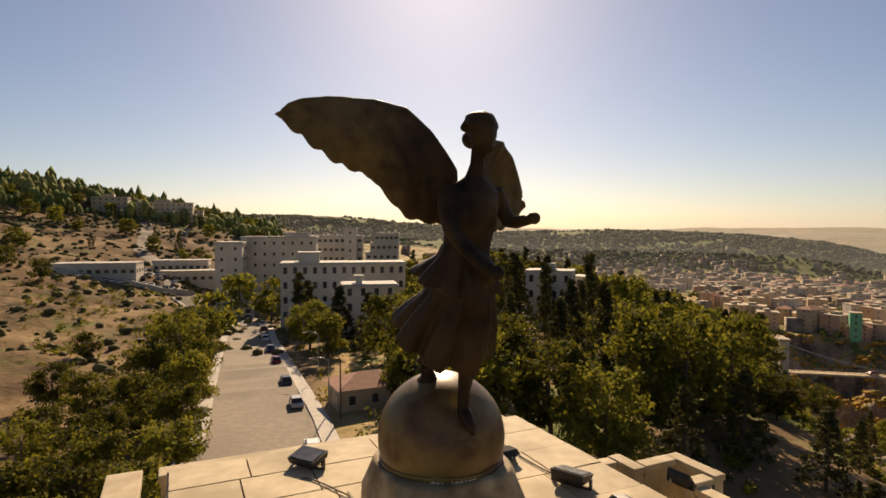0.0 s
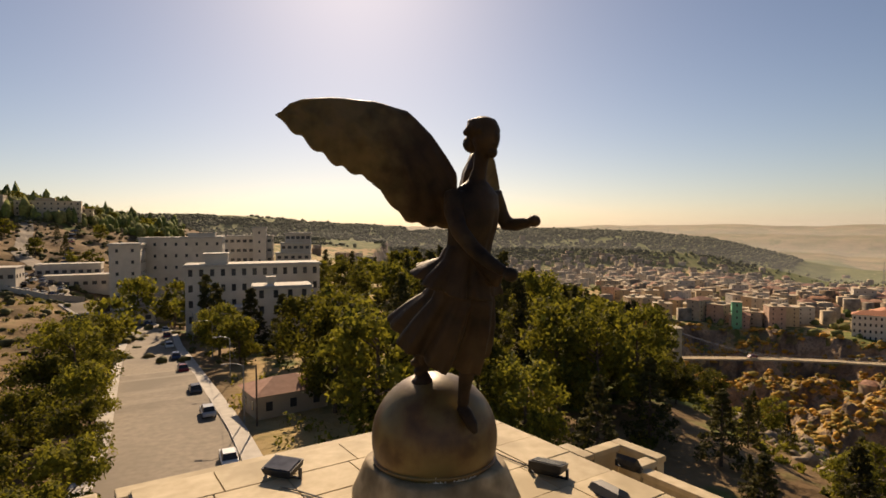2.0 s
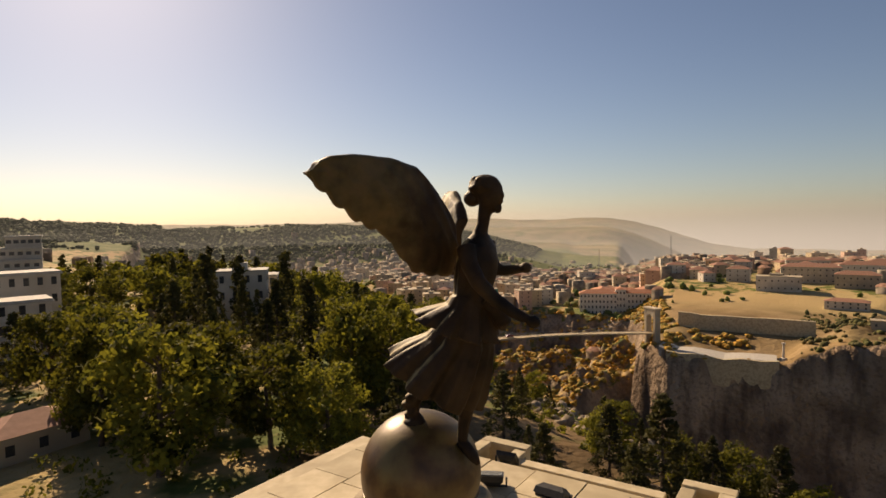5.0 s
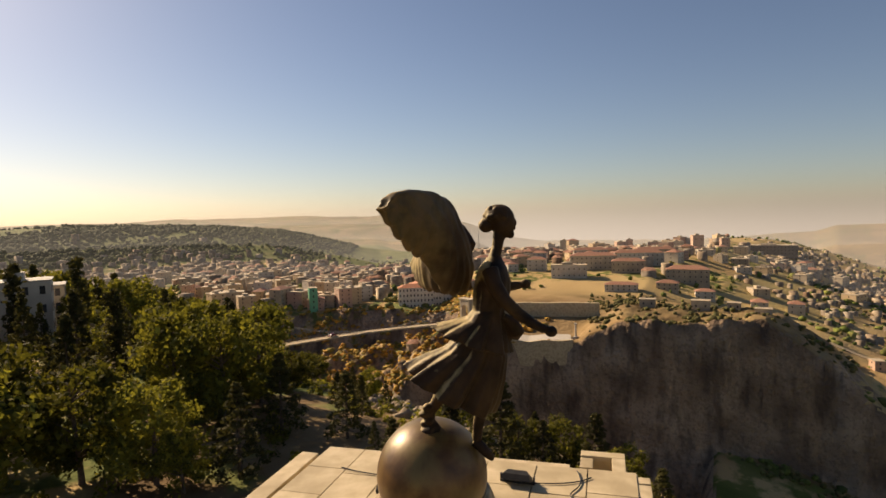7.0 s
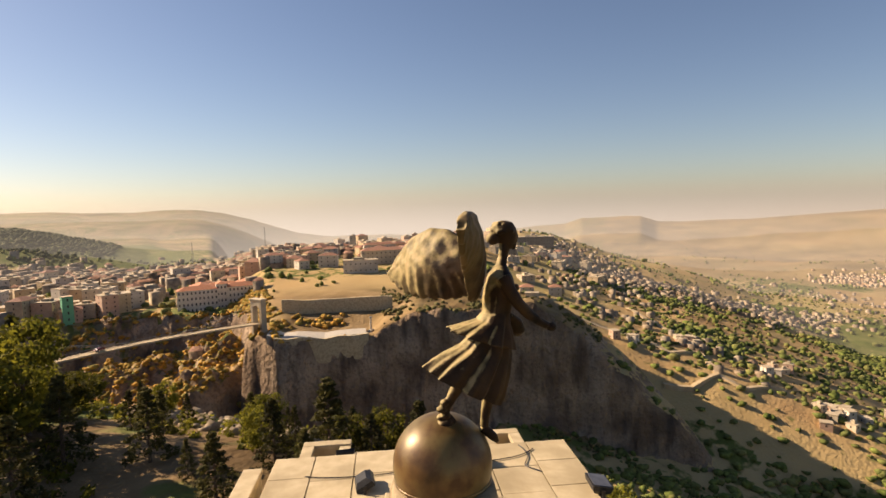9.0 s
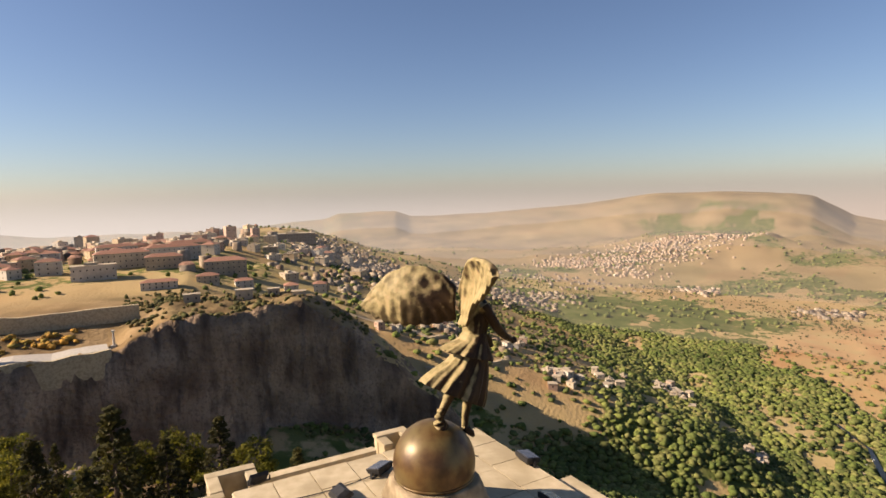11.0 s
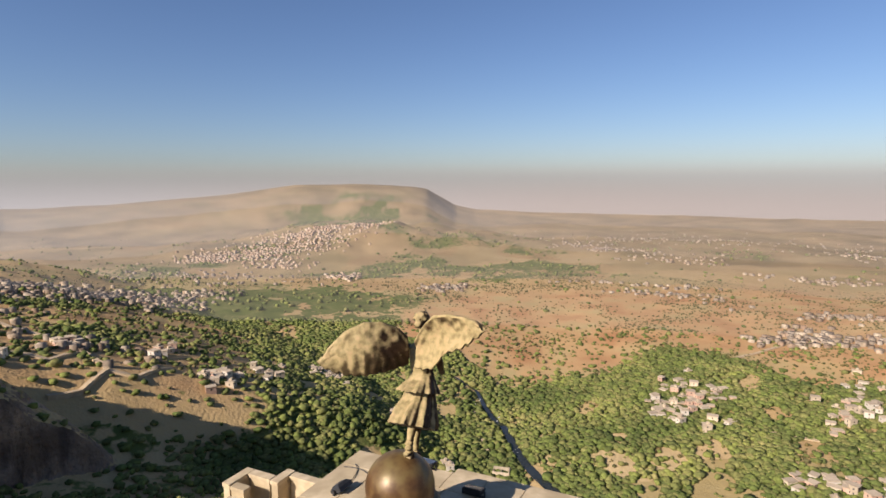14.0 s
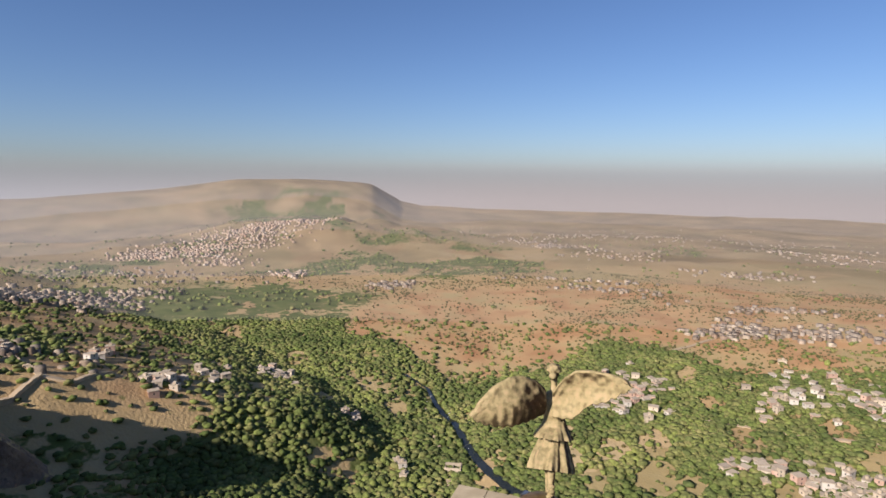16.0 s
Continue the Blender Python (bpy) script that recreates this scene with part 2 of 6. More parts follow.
def bump(x, y, cx, cy, rx, ry, turn=0.0, power=1.0):
    c, s = math.cos(radians(turn)), math.sin(radians(turn))
    u, v = ((x - cx) * c + (y - cy) * s) / rx, (-(x - cx) * s + (y - cy) * c) / ry
    return np.exp(-((u * u + v * v) ** power))


def polar(az, r):
    a = radians(az)
    return -math.sin(a) * r, math.cos(a) * r


def height(x, y):
    x, y = np.asarray(x, float), np.asarray(y, float)
    r = np.hypot(x, y)
    az = azim(x, y)
    # valley floor, far plain
    floor = -192 - 0.034 * np.clip(r - 1000, 0, None) + 14 * fbm(x / 260, y / 260) + 5 * fbm(x / 60, y / 60)
    floor = floor + 30 * sstep(380, 900, x) * sstep(-700, -100, y)
    floor = floor + (60 * fbm(x / 620 + 3, y / 620, 5) + 26 * np.abs(fbm(x / 230, y / 230 + 8, 4))) * sstep(1150, 1900, r)
    floor += 42 * bump(x, y, -480, -900, 640, 330, 12, 1.6) - 8 * bump(x, y, 300, -330, 60, 400, 35)
    floor += (74 - 120 * np.abs(fbm(x / 210, y / 210, 4))) * bump(x, y, *polar(-125.5, 1980), 420, 380, -125.5, 1.3) + 30 * bump(x, y, *polar(-112, 1900), 420, 300, -112, 1.3)
    floor += 46 * bump(x, y, *polar(-123, 2700), 420, 380, -123, 1.3) * (1 + fbm(x / 150, y / 150, 4))
    # tableland on the horizon
    land = np.interp(az, [p[0] for p in TABLE_TOP], [p[1] for p in TABLE_TOP]) + 16 * fbm(x / 240, y / 240, 4)
    land = -300 + (land + 300) * sstep(2500, 3650, r + 260 * fbm(x / 420, y / 420, 4)) ** 1.4
    floor = np.where((az < -76) & (r > 2300), np.maximum(floor, land), floor)
    # sunlit bench with the suburb east of the rock
    bench = np.interp(y, [p[0] for p in BENCH], [p[1] for p in BENCH]) + 9 * fbm(x / 70, y / 70, 4) + 16 * fbm(x / 240 + 2, y / 240, 3)
    bench = bench - 36 * (1 - sstep(332, 412, r)) - 0.10 * np.clip(r - 1080, 0, None) - 50 * sstep(-120, -146, az) - 160 * sstep(-78, -70, az)
    floor = np.where((az < -68) & (az > -150), np.maximum(floor, bench), floor)
    # home plateau
    d1 = side(x + 9 * fbm(x / 22, y / 22), y + 9 * fbm(x / 22 + 50, y / 22), RIM_HOME)
    home = -20.5 - 0.30 * np.clip(x - 42, 0, 100) * sstep(420, 250, y) + 1.2 * fbm(x / 30, y / 30) * 0.4 * sstep(60, 160, r)
    home = home + 62 * bump(x, y, -440, 400, 240, 260) + 26 * bump(x, y, -260, 560, 160, 200)
    home = home + 62 * (0.45 + 0.55 * sstep(-9, 14, az)) * bump(x, y, -300, 1500, 1000, 260, -4, 1.4) - 30 * sstep(330, 620, y) * sstep(-120, 120, x) * sstep(1300, 800, y)
    home = home - 14 * bump(x, y, -60, 330, 60, 200) + 10 * fbm(x / 70, y / 70) * sstep(210, 320, r)
    home = home + 5 * fbm(x / 16, y / 16, 4) * sstep(16, 22, az) * sstep(70, 110, r)
    drop1 = np.where(d1 > 0, 0, -d1)
    home = home - np.clip(drop1 * 1.15 + 14 * sstep(0, 12, drop1) + 16 * fbm(x / 14, y / 14) * sstep(0, 10, drop1), 0, None)
    # the rock with the old city
    d2 = -side(x + 13 * fbm(x / 55, y / 55, 5), y + 13 * fbm(x / 55 + 9, y / 55, 5), RIM_ROCK) + 4.5 * fbm(x / 8, y / 8, 4) + 2.2 * fbm(x / 2.6, y / 2.6, 2)
    hill = sstep(-50.5, -55.5, az)
    low = -18 * sstep(650, 1050, r) * sstep(-36, -44, az)
    top = -72 + 5 * fbm(x / 90, y / 90) + low * (1 - hill) + hill * (13 + 11 * sstep(390, 580, r) - 20 * sstep(680, 1000, r))
    top = top - 6 * sstep(-53.5, -56, az) * sstep(-66.5, -64.5, az) * sstep(345, 322, r)
    top = top + 7 * sstep(-67, -70, az) * sstep(-85, -82, az) * sstep(372, 350, r) * (1 + 0.9 * fbm(x / 12, y / 12, 3))
    top = np.minimum(top, np.interp(y, [p[0] for p in CREST], [p[1] for p in CREST])) - 0.5 * np.clip(x - 350, 0, 200) * sstep(80, 40, y)
    top = np.minimum(top, -50 + 0.30 * np.minimum(y - 165, 0) + 70 * (1 - sstep(352, 400, x)))
    top = top + (8 * fbm(x / 17, y / 17, 4) + 5 * fbm(x / 6, y / 6, 3)) * sstep(60, 20, y) * sstep(430, 340, x) + 5 * fbm(x / 15 + 5, y / 15, 4) * sstep(45, 8, d2)
    drop2 = np.where(d2 > 0, 0, -d2)
    soft = sstep(190, 216, y)
    ledge = 16 * fbm(x / 9, y / 9, 4) + 30 * fbm(x / 30 + 3, y / 30, 4) + soft * 34 * (0.28 - np.abs(fbm(x / 46 + 1, y / 46, 4)) * 1.6)
    rock = top - drop2 * (3.4 - 2.93 * soft) - (30 * (1 - soft) + 12) * sstep(0, 7, drop2) + ledge * sstep(0, 14, drop2) * (0.55 + 0.45 * soft)
    rock = rock - 230 * sstep(1000, 2700, r) * sstep(-44, -58, az)
    # southern city basin and ridge
    q = np.abs(r - 1400) / np.where(r < 1400, 360, 430)
    ridge = -100 + (np.interp(az, [p[0] for p in RIDGE_TOP], [p[1] for p in RIDGE_TOP]) + 100 + 14 * fbm(x / 110, y / 110, 4)) * np.exp(-(q ** 2.2))
    south = np.maximum(-72 + low + 6 * fbm(x / 90, y / 90) - 40 * sstep(1500, 1900, r), ridge)
    south = np.where(y > 500, south - 260 * (1 - sstep(480, 640, y)), -400) - 400 * sstep(-50, -56, az)
    home = home - 500 * sstep(-36, -39, az) * sstep(220, 260, r)
    rock = rock - 500 * sstep(-22, -18, az)
    h = np.maximum(np.maximum(floor, home), np.maximum(rock, south))
    # far hazy southern ridges
    h = np.where((y > 700) & (r > 1800), np.maximum(h, -420 * (1 - sstep(1850, 3000, r)) - 60 - 260 * sstep(-48, -62, az) + 95 * sstep(2600, 4300, r) * (0.75 + 0.6 * fbm(az / 9, r / 3000) + 0.25 * fbm(x / 300, y / 300, 4))), h)
    return h


# where the river woods end and the bare slopes begin, by bearing and distance
NEAR_EDGE = [(-200, 660), (-176, 640), (-165.7, 606), (-159, 650), (-152, 660), (-147, 570), (-142.5, 548), (-135.3, 555), (-132, 640), (-126, 685), (-124.6, 960), (-113, 960), (-108, 920), (-100, 700), (-90, 560)]
FAR_EDGE = [(-200, 1300), (-160.5, 1140), (-150, 1010), (-135, 930), (-127, 760), (-125, 680)]
MEADOWS = [(-158.5, 372, 30, 16), (-170, 372, 34, 14), (-149.5, 385, 20, 13), (-173, 505, 34, 16), (-163, 520, 22, 12), (-160.5, 588, 26, 12), (-146, 480, 18, 12), (-128, 520, 30, 16), (-117, 455, 26, 14), (-121, 600, 34, 16), (-115, 700, 40, 18), (-111, 610, 40, 16), (-154, 405, 24, 15), (-166, 455, 34, 16), (-158, 425, 30, 14), (-152.5, 357, 20, 12), (-141, 352, 14, 9), (-146.5, 640, 30, 22), (-131, 470, 22, 14), (-176, 470, 30, 14), (-162, 372, 18, 10), (-149, 430, 12, 9), (-123, 470, 20, 12), (-113.5, 520, 24, 12)]


def bearing(x, y):
    az = azim(x, y)
    return np.where(az > 90, az - 360, az)


def by_bearing(az, line):
    return np.interp(az, [p[0] for p in line], [p[1] for p in line])


def land_green(x, y):
    """How green the northern land is: river woods, gardens, bare orange slopes."""
    x, y = np.asarray(x, float), np.asarray(y, float)
    az, r = bearing(x, y), np.hypot(x, y)
    edge = r + 90 * fbm(x / 90, y / 90, 4)
    woods = sstep(-88, -92, az) * sstep(20, -30, edge - by_bearing(az, NEAR_EDGE))
    dry_bench = sstep(-172, -150, height(x, y) + 30 * fbm(x / 55, y / 55, 4)) * sstep(-116, -110, az) * sstep(1500, 1100, r)
    woods = woods * (1 - 0.96 * dry_bench)
    woods = woods + 0.35 * dry_bench * sstep(0.14, 0.24, fbm(x / 75 + 4, y / 75, 4))
    woods = woods + 0.75 * sstep(-96, -104, az) * sstep(-172, -164, az) * sstep(0, 60, edge - by_bearing(az, FAR_EDGE)) * sstep(0.0, 0.12, fbm(x / 210 + 4, y / 210, 3)) * sstep(2100, 1600, r)
    woods = woods + 1.6 * bump(x, y, *polar(-122.5, 3000), 420, 420, -122, 1.5) * sstep(-0.12, 0.05, fbm(x / 160, y / 160, 3))
    meadow = 0.0
    for a, d, w, h in MEADOWS:
        meadow = np.maximum(meadow, sstep(0.42, 0.6, bump(x + 10 * fbm(x / 16, y / 16), y + 10 * fbm(x / 16 + 5, y / 16), *polar(a, d), w, h, a - 90, 1.0)))
    glades = sstep(0.12, 0.24, fbm(x / 34 + 2, y / 34 + 5, 3))
    return np.clip(np.clip(woods, 0, 1) * (0.80 + 1.2 * fbm(x / 60, y / 60, 5)) * (1 - 0.7 * glades) * (1 - 0.95 * meadow) + 0.03, 0, 1)


def ground_z(x, y):
    return float(height(np.array([x]), np.array([y]))[0])


def build_ground():
    az = np.concatenate([np.arange(42, -182, -0.3), np.arange(-182, -318, -3.0)])
    rr = np.concatenate([np.arange(4, 60, 2.0), np.arange(60, 200, 3.0), np.arange(200, 460, 1.8), np.arange(460, 1000, 7.0), np.geomspace(1000, 4900, 70)])
    A, R = np.meshgrid(np.radians(az), rr)
    X, Y = -np.sin(A) * R, np.cos(A) * R
    Z = height(X, Y)
    nr, na = X.shape
    co = np.stack([X, Y, Z], -1).reshape(-1, 3)
    co = np.concatenate([co, [[0, 0, ground_z(1, 1)]]])
    i, j = np.meshgrid(np.arange(nr - 1), np.arange(na), indexing="ij")
    jn = (j + 1) % na
    quads = np.stack([i * na + j, (i + 1) * na + j, (i + 1) * na + jn, i * na + jn], -1).reshape(-1, 4)
    tri = np.stack([np.full(na, nr * na), np.arange(na), (np.arange(na) + 1) % na], -1)
    me = bpy.data.meshes.new("ground")
    me.vertices.add(len(co))
    me.vertices.foreach_set("co", co.ravel())
    me.loops.add(quads.size + tri.size)
    me.loops.foreach_set("vertex_index", np.concatenate([quads.ravel(), tri.ravel()]))
    me.polygons.add(len(quads) + len(tri))
    starts = np.concatenate([np.arange(len(quads)) * 4, quads.size + np.arange(len(tri)) * 3])
    me.polygons.foreach_set("loop_start", starts)
    me.polygons.foreach_set("use_smooth", np.ones(len(starts), bool))
    me.update(calc_edges=True)
    # land cover: how much of the soil is grown over
    x, y, z = co.T
    veg = 0.42 + 0.75 * fbm(x / 45, y / 45, 5)
    north = sstep(-40, -110, y) + sstep(345, 375, x) * sstep(150, 60, y)
    veg = np.where(north > 0.5, 0.05 + 1.0 * land_green(x, y) + 0.35 * fbm(x / 40, y / 40, 4), veg)
    azs, rad = bearing(x, y), np.hypot(x, y)
    veg = veg + 0.9 * sstep(1020, 1120, rad) * sstep(-52, -46, azs) * sstep(2000, 1800, rad) * (y > 500) * sstep(-105, -75, z)
    veg = veg - 0.22 * sstep(6, 14, azs) * sstep(75, 45, azs)
    veg = veg - 0.6 * sstep(-52, -56, azs) * sstep(-90, -84, azs) * sstep(300, 320, rad) * sstep(500, 450, rad)
    veg = veg - 0.06 * (np.hypot(x, y) > 1200)
    att = me.attributes.new("cover", "FLOAT", "POINT")
    att.data.foreach_set("value", np.clip(veg, 0, 1))
    azs, rad = bearing(x, y), np.hypot(x, y)
    rr2 = rad + 60 * fbm(x / 90, y / 90, 4)
    och = sstep(-124, -127, azs) * sstep(-15, 20, rr2 - by_bearing(azs, NEAR_EDGE)) * sstep(160, -40, rr2 - by_bearing(azs, FAR_EDGE)) + 0.6 * sstep(-84, -90, azs) * sstep(-116, -108, azs) * sstep(360, 400, rr2) * sstep(900, 700, rr2)
    och = och + 0.9 * bump(x, y, 270, 290, 130, 100)
    a2 = me.attributes.new("ochre", "FLOAT", "POINT")
    a2.data.foreach_set("value", np.clip(och, 0, 1))
    # soil tone that sets in beyond about 1000 m, patchy by noise
    a3 = me.attributes.new("far_soil", "FLOAT", "POINT")
    a3.data.foreach_set("value", np.clip(sstep(1000, 1700, rad) * (0.75 + 0.8 * fbm(x / 300, y / 300, 4)), 0, 1))
    a4 = me.attributes.new("brown", "FLOAT", "POINT")
    soil = sstep(6, 14, azs) * sstep(75, 45, azs) + sstep(-10, -20, azs) * sstep(-105, -90, azs) * sstep(150, 120, rad) + 0.75 * sstep(-52, -58, azs) * sstep(-90, -86, azs) * sstep(290, 300, rad) * sstep(470, 400, rad)
    a4.data.foreach_set("value", np.clip(soil * (1.0 + 0.9 * fbm(x / 30, y / 30, 4)), 0, 1))
    me.materials.append(M_GROUND)
    return tagged(new("ground", me), "dry hills, rocky gorge and green river valley", "ground", kind="structure")


def ground_material():
    m = bpy.data.materials.new("ground_cover")
    m.use_nodes = True
    t = m.node_tree
    b = t.nodes["Principled BSDF"]
    N, L = t.nodes.new, t.links.new

    def noise_tex(scale, detail=6):
        n = N("ShaderNodeTexNoise")
        n.inputs["Scale"].default_value, n.inputs["Detail"].default_value = scale, detail
        L(geo.outputs["Position"], n.inputs["Vector"])
        return n.outputs["Fac"]

    def ramp(fac, *stops):
        r = N("ShaderNodeValToRGB")
        e = r.color_ramp.elements
        while len(e) < len(stops):
            e.new(0.5)
        for k, (p, c) in enumerate(stops):
            e[k].position, e[k].color = p, (*c, 1)
        L(fac, r.inputs["Fac"])
        return r.outputs["Color"]

    def mix(fac, a, c):
        x = N("ShaderNodeMixRGB")
        L(fac, x.inputs["Fac"]), L(a, x.inputs["Color1"]), L(c, x.inputs["Color2"])
        return x.outputs["Color"]

    def math_node(op, a, c):
        x = N("ShaderNodeMath")
        x.operation = op
        for k, v in enumerate((a, c)):
            if isinstance(v, (int, float)):
                x.inputs[k].default_value = v
            else:
                L(v, x.inputs[k])
        return x.outputs[0]

    geo = N("ShaderNodeNewGeometry")
    soil = ramp(noise_tex(0.012), (0.30, (0.37, 0.225, 0.090)), (0.5, (0.42, 0.290, 0.125)), (0.7, (0.46, 0.345, 0.165)))
    soil = mix(ramp(noise_tex(0.25), (0.45, (0, 0, 0)), (0.7, (0.5, 0.5, 0.5))), soil, ramp(noise_tex(0.9), (0.3, (0.27, 0.18, 0.085)), (0.7, (0.50, 0.40, 0.25))))
    vor = N("ShaderNodeTexVoronoi")
    vor.inputs["Scale"].default_value = 0.0075
    wob = N("ShaderNodeTexNoise")
    wob.inputs["Scale"].default_value, wob.inputs["Detail"].default_value = 0.01, 5
    L(geo.outputs["Position"], wob.inputs["Vector"])
    wv = N("ShaderNodeVectorMath")
    wv.operation = "MULTIPLY_ADD"
    wv.inputs[1].default_value = (90, 90, 0)
    L(wob.outputs["Color"], wv.inputs[0]), L(geo.outputs["Position"], wv.inputs[2])
    L(wv.outputs[0], vor.inputs["Vector"])
    fieldsep = N("ShaderNodeSeparateColor")
    L(vor.outputs["Color"], fieldsep.inputs[0])
    field = ramp(fieldsep.outputs[0], (0.0, (0.34, 0.215, 0.095)), (0.35, (0.44, 0.32, 0.15)), (0.6, (0.36, 0.285, 0.13)), (0.8, (0.24, 0.215, 0.09)), (1.0, (0.48, 0.37, 0.20)))
    fmix = N("ShaderNodeMixRGB")
    fmix.inputs["Fac"].default_value = 0.55
    L(soil, fmix.inputs["Color1"]), L(field, fmix.inputs["Color2"])
    soil = fmix.outputs["Color"]
    green = ramp(noise_tex(0.05, 9), (0.3, (0.078, 0.098, 0.024)), (0.5, (0.108, 0.126, 0.033)), (0.7, (0.165, 0.155, 0.055)))
    oc = N("ShaderNodeAttribute")
    oc.attribute_name = "ochre"
    soil = mix(oc.outputs["Fac"], soil, ramp(noise_tex(0.02, 8), (0.3, (0.35, 0.185, 0.085)), (0.5, (0.42, 0.265, 0.125)), (0.7, (0.37, 0.290, 0.135))))
    dg = N("ShaderNodeAttribute")
    dg.attribute_name = "far_soil"
    soil = mix(dg.outputs["Fac"], soil, ramp(noise_tex(0.006, 9), (0.36, (0.135, 0.105, 0.052)), (0.5, (0.205, 0.152, 0.080)), (0.64, (0.265, 0.195, 0.105))))
    bn = N("ShaderNodeAttribute")
    bn.attribute_name = "brown"
    soil = mix(bn.outputs["Fac"], soil, ramp(noise_tex(0.05, 11), (0.35, (0.070, 0.045, 0.022)), (0.5, (0.150, 0.095, 0.045)), (0.65, (0.25, 0.17, 0.09))))
    at = N("ShaderNodeAttribute")
    at.attribute_name = "cover"
    cover = math_node("ADD", at.outputs["Fac"], math_node("MULTIPLY", math_node("SUBTRACT", noise_tex(0.11, 8), 0.5), 1.5))
    col = mix(ramp(cover, (0.38, (0, 0, 0)), (0.55, (1, 1, 1))), soil, green)
    sep = N("ShaderNodeSeparateXYZ")
    L(geo.outputs["True Normal"], sep.inputs[0])
    rocky = ramp(noise_tex(0.045, 11), (0.34, (0.150, 0.104, 0.070)), (0.5, (0.26, 0.186, 0.124)), (0.66, (0.37, 0.28, 0.195)))
    stretch = N("ShaderNodeVectorMath")
    stretch.operation = "MULTIPLY"
    stretch.inputs[1].default_value = (0.13, 0.13, 0.035)
    L(geo.outputs["Position"], stretch.inputs[0])
    streak = N("ShaderNodeTexNoise")
    streak.inputs["Scale"].default_value, streak.inputs["Detail"].default_value = 1.0, 9
    L(stretch.outputs[0], streak.inputs["Vector"])
    fine = noise_tex(0.55, 12)
    rocky = mix(ramp(fine, (0.38, (0.4, 0.4, 0.4)), (0.48, (0, 0, 0))), rocky, ramp(fine, (0.3, (0.085, 0.060, 0.042)), (0.6, (0.20, 0.145, 0.10))))
    rocky = mix(ramp(streak.outputs["Fac"], (0.36, (0.75, 0.75, 0.75)), (0.50, (0, 0, 0))), rocky, ramp(streak.outputs["Fac"], (0.3, (0.070, 0.050, 0.038)), (0.6, (0.16, 0.115, 0.080))))
    steep = math_node("ADD", sep.outputs["Z"], math_node("MULTIPLY", math_node("SUBTRACT", noise_tex(0.06), 0.5), 0.4))
    stony = ramp(steep, (0.60, (1, 1, 1)), (0.73, (0, 0, 0)))
    col = mix(stony, col, rocky)
    L(col, b.inputs["Base Color"])
    b.inputs["Roughness"].default_value, b.inputs["Specular IOR Level"].default_value = 0.95, 0.1
    bp = N("ShaderNodeBump")
    bp.inputs["Strength"].default_value, bp.inputs["Distance"].default_value = 0.7, 2.0
    rough = math_node("MULTIPLY", stony, math_node("ADD", math_node("MULTIPLY", noise_tex(0.35, 12), 1.8), math_node("MULTIPLY", streak.outputs["Fac"], 1.8)))
    L(math_node("ADD", math_node("MULTIPLY", noise_tex(0.5, 12), 0.5), rough), bp.inputs["Height"])
    L(bp.outputs[0], b.inputs["Normal"])
    return m


M_GROUND = ground_material()
ground = build_ground()


# ---- monument ----
TURN = 23.0
monument = thing("monument", "pale limestone triumphal arch monument with flat slab roof", "monument", rz=TURN)
part("attic", boxed(-3.06, 3.06, -2.86, 3.16, -5.0, 0.10), M_JOINT, monument, "attic block under the roof slabs")
part("entablature", boxed(-4.3, 8.0, -4.3, 4.6, -5.2, -2.9, bevel=0.05), M_STONE, monument)
part("cornice", boxed(-4.7, 8.4, -4.7, 5.0, -5.7, -5.2, bevel=0.08), M_STONE, monument)
part("pier", boxed(-4.1, 7.8, 1.5, 4.4, -21.6, -5.7), M_STONE, monument)
part("pier", boxed(-4.1, 7.8, -4.1, -1.2, -21.6, -5.7), M_STONE, monument)
part("step", boxed(-6.0, 9.7, -6.0, 6.3, -22.0, -20.3, bevel=0.05), M_STONE, monument)
# attic cladding
for x0, x1, y0, y1 in ((-3.2, -3.06, -3.0, 3.3), (3.06, 3.2, -3.0, 3.3), (-3.06, 3.06, -3.0, -2.86), (-3.06, 3.06, 3.16, 3.3)):
    part("cladding", boxed(x0, x1, y0, y1, -3.0, 0.17, bevel=0.02), M_STONE, monument)


def wall_run(name, x0, x1, y0, y1, z0, z1):
    """A parapet wall with its projecting coping."""
    w = part(name, boxed(x0, x1, y0, y1, z0, z1 - 0.14), M_STONE, monument)
    part("coping", boxed(x0 - 0.035, x1 + 0.035, y0 - 0.035, y1 + 0.035, z1 - 0.14, z1, bevel=0.02), M_STONE, w)


# lower western terrace with broken-out corners
part("terrace_floor", boxed(3.2, 7.2, -3.6, 4.0, -3.0, -2.3), M_STONE, monument)
wall_run("parapet", 6.85, 7.12, -1.5, 2.0, -2.3, -1.50)
for s in (-1, 1):
    y0, y1 = (2.08, 2.33) if s > 0 else (-2.08, -1.83)
    wall_run("parapet", 6.85, 7.38, y0, y1, -2.3, -1.40)
    y0, y1 = (2.08, 3.38) if s > 0 else (-2.88, -1.83)
    wall_run("parapet", 7.46, 7.72, y0, y1, -2.3, -1.35)
    y0, y1 = (3.12, 3.38) if s > 0 else (-2.88, -2.62)
    wall_run("parapet", 6.52, 7.38, y0, y1, -2.3, -1.35)
    y0, y1 = (3.12, 3.92) if s > 0 else (-3.42, -2.62)
    wall_run("parapet", 6.18, 6.44, y0, y1, -2.3, -1.37)
    y0, y1 = (3.66, 3.92) if s > 0 else (-3.42, -3.16)
    wall_run("parapet", 3.5, 6.10, y0, y1, -2.3, -1.40)
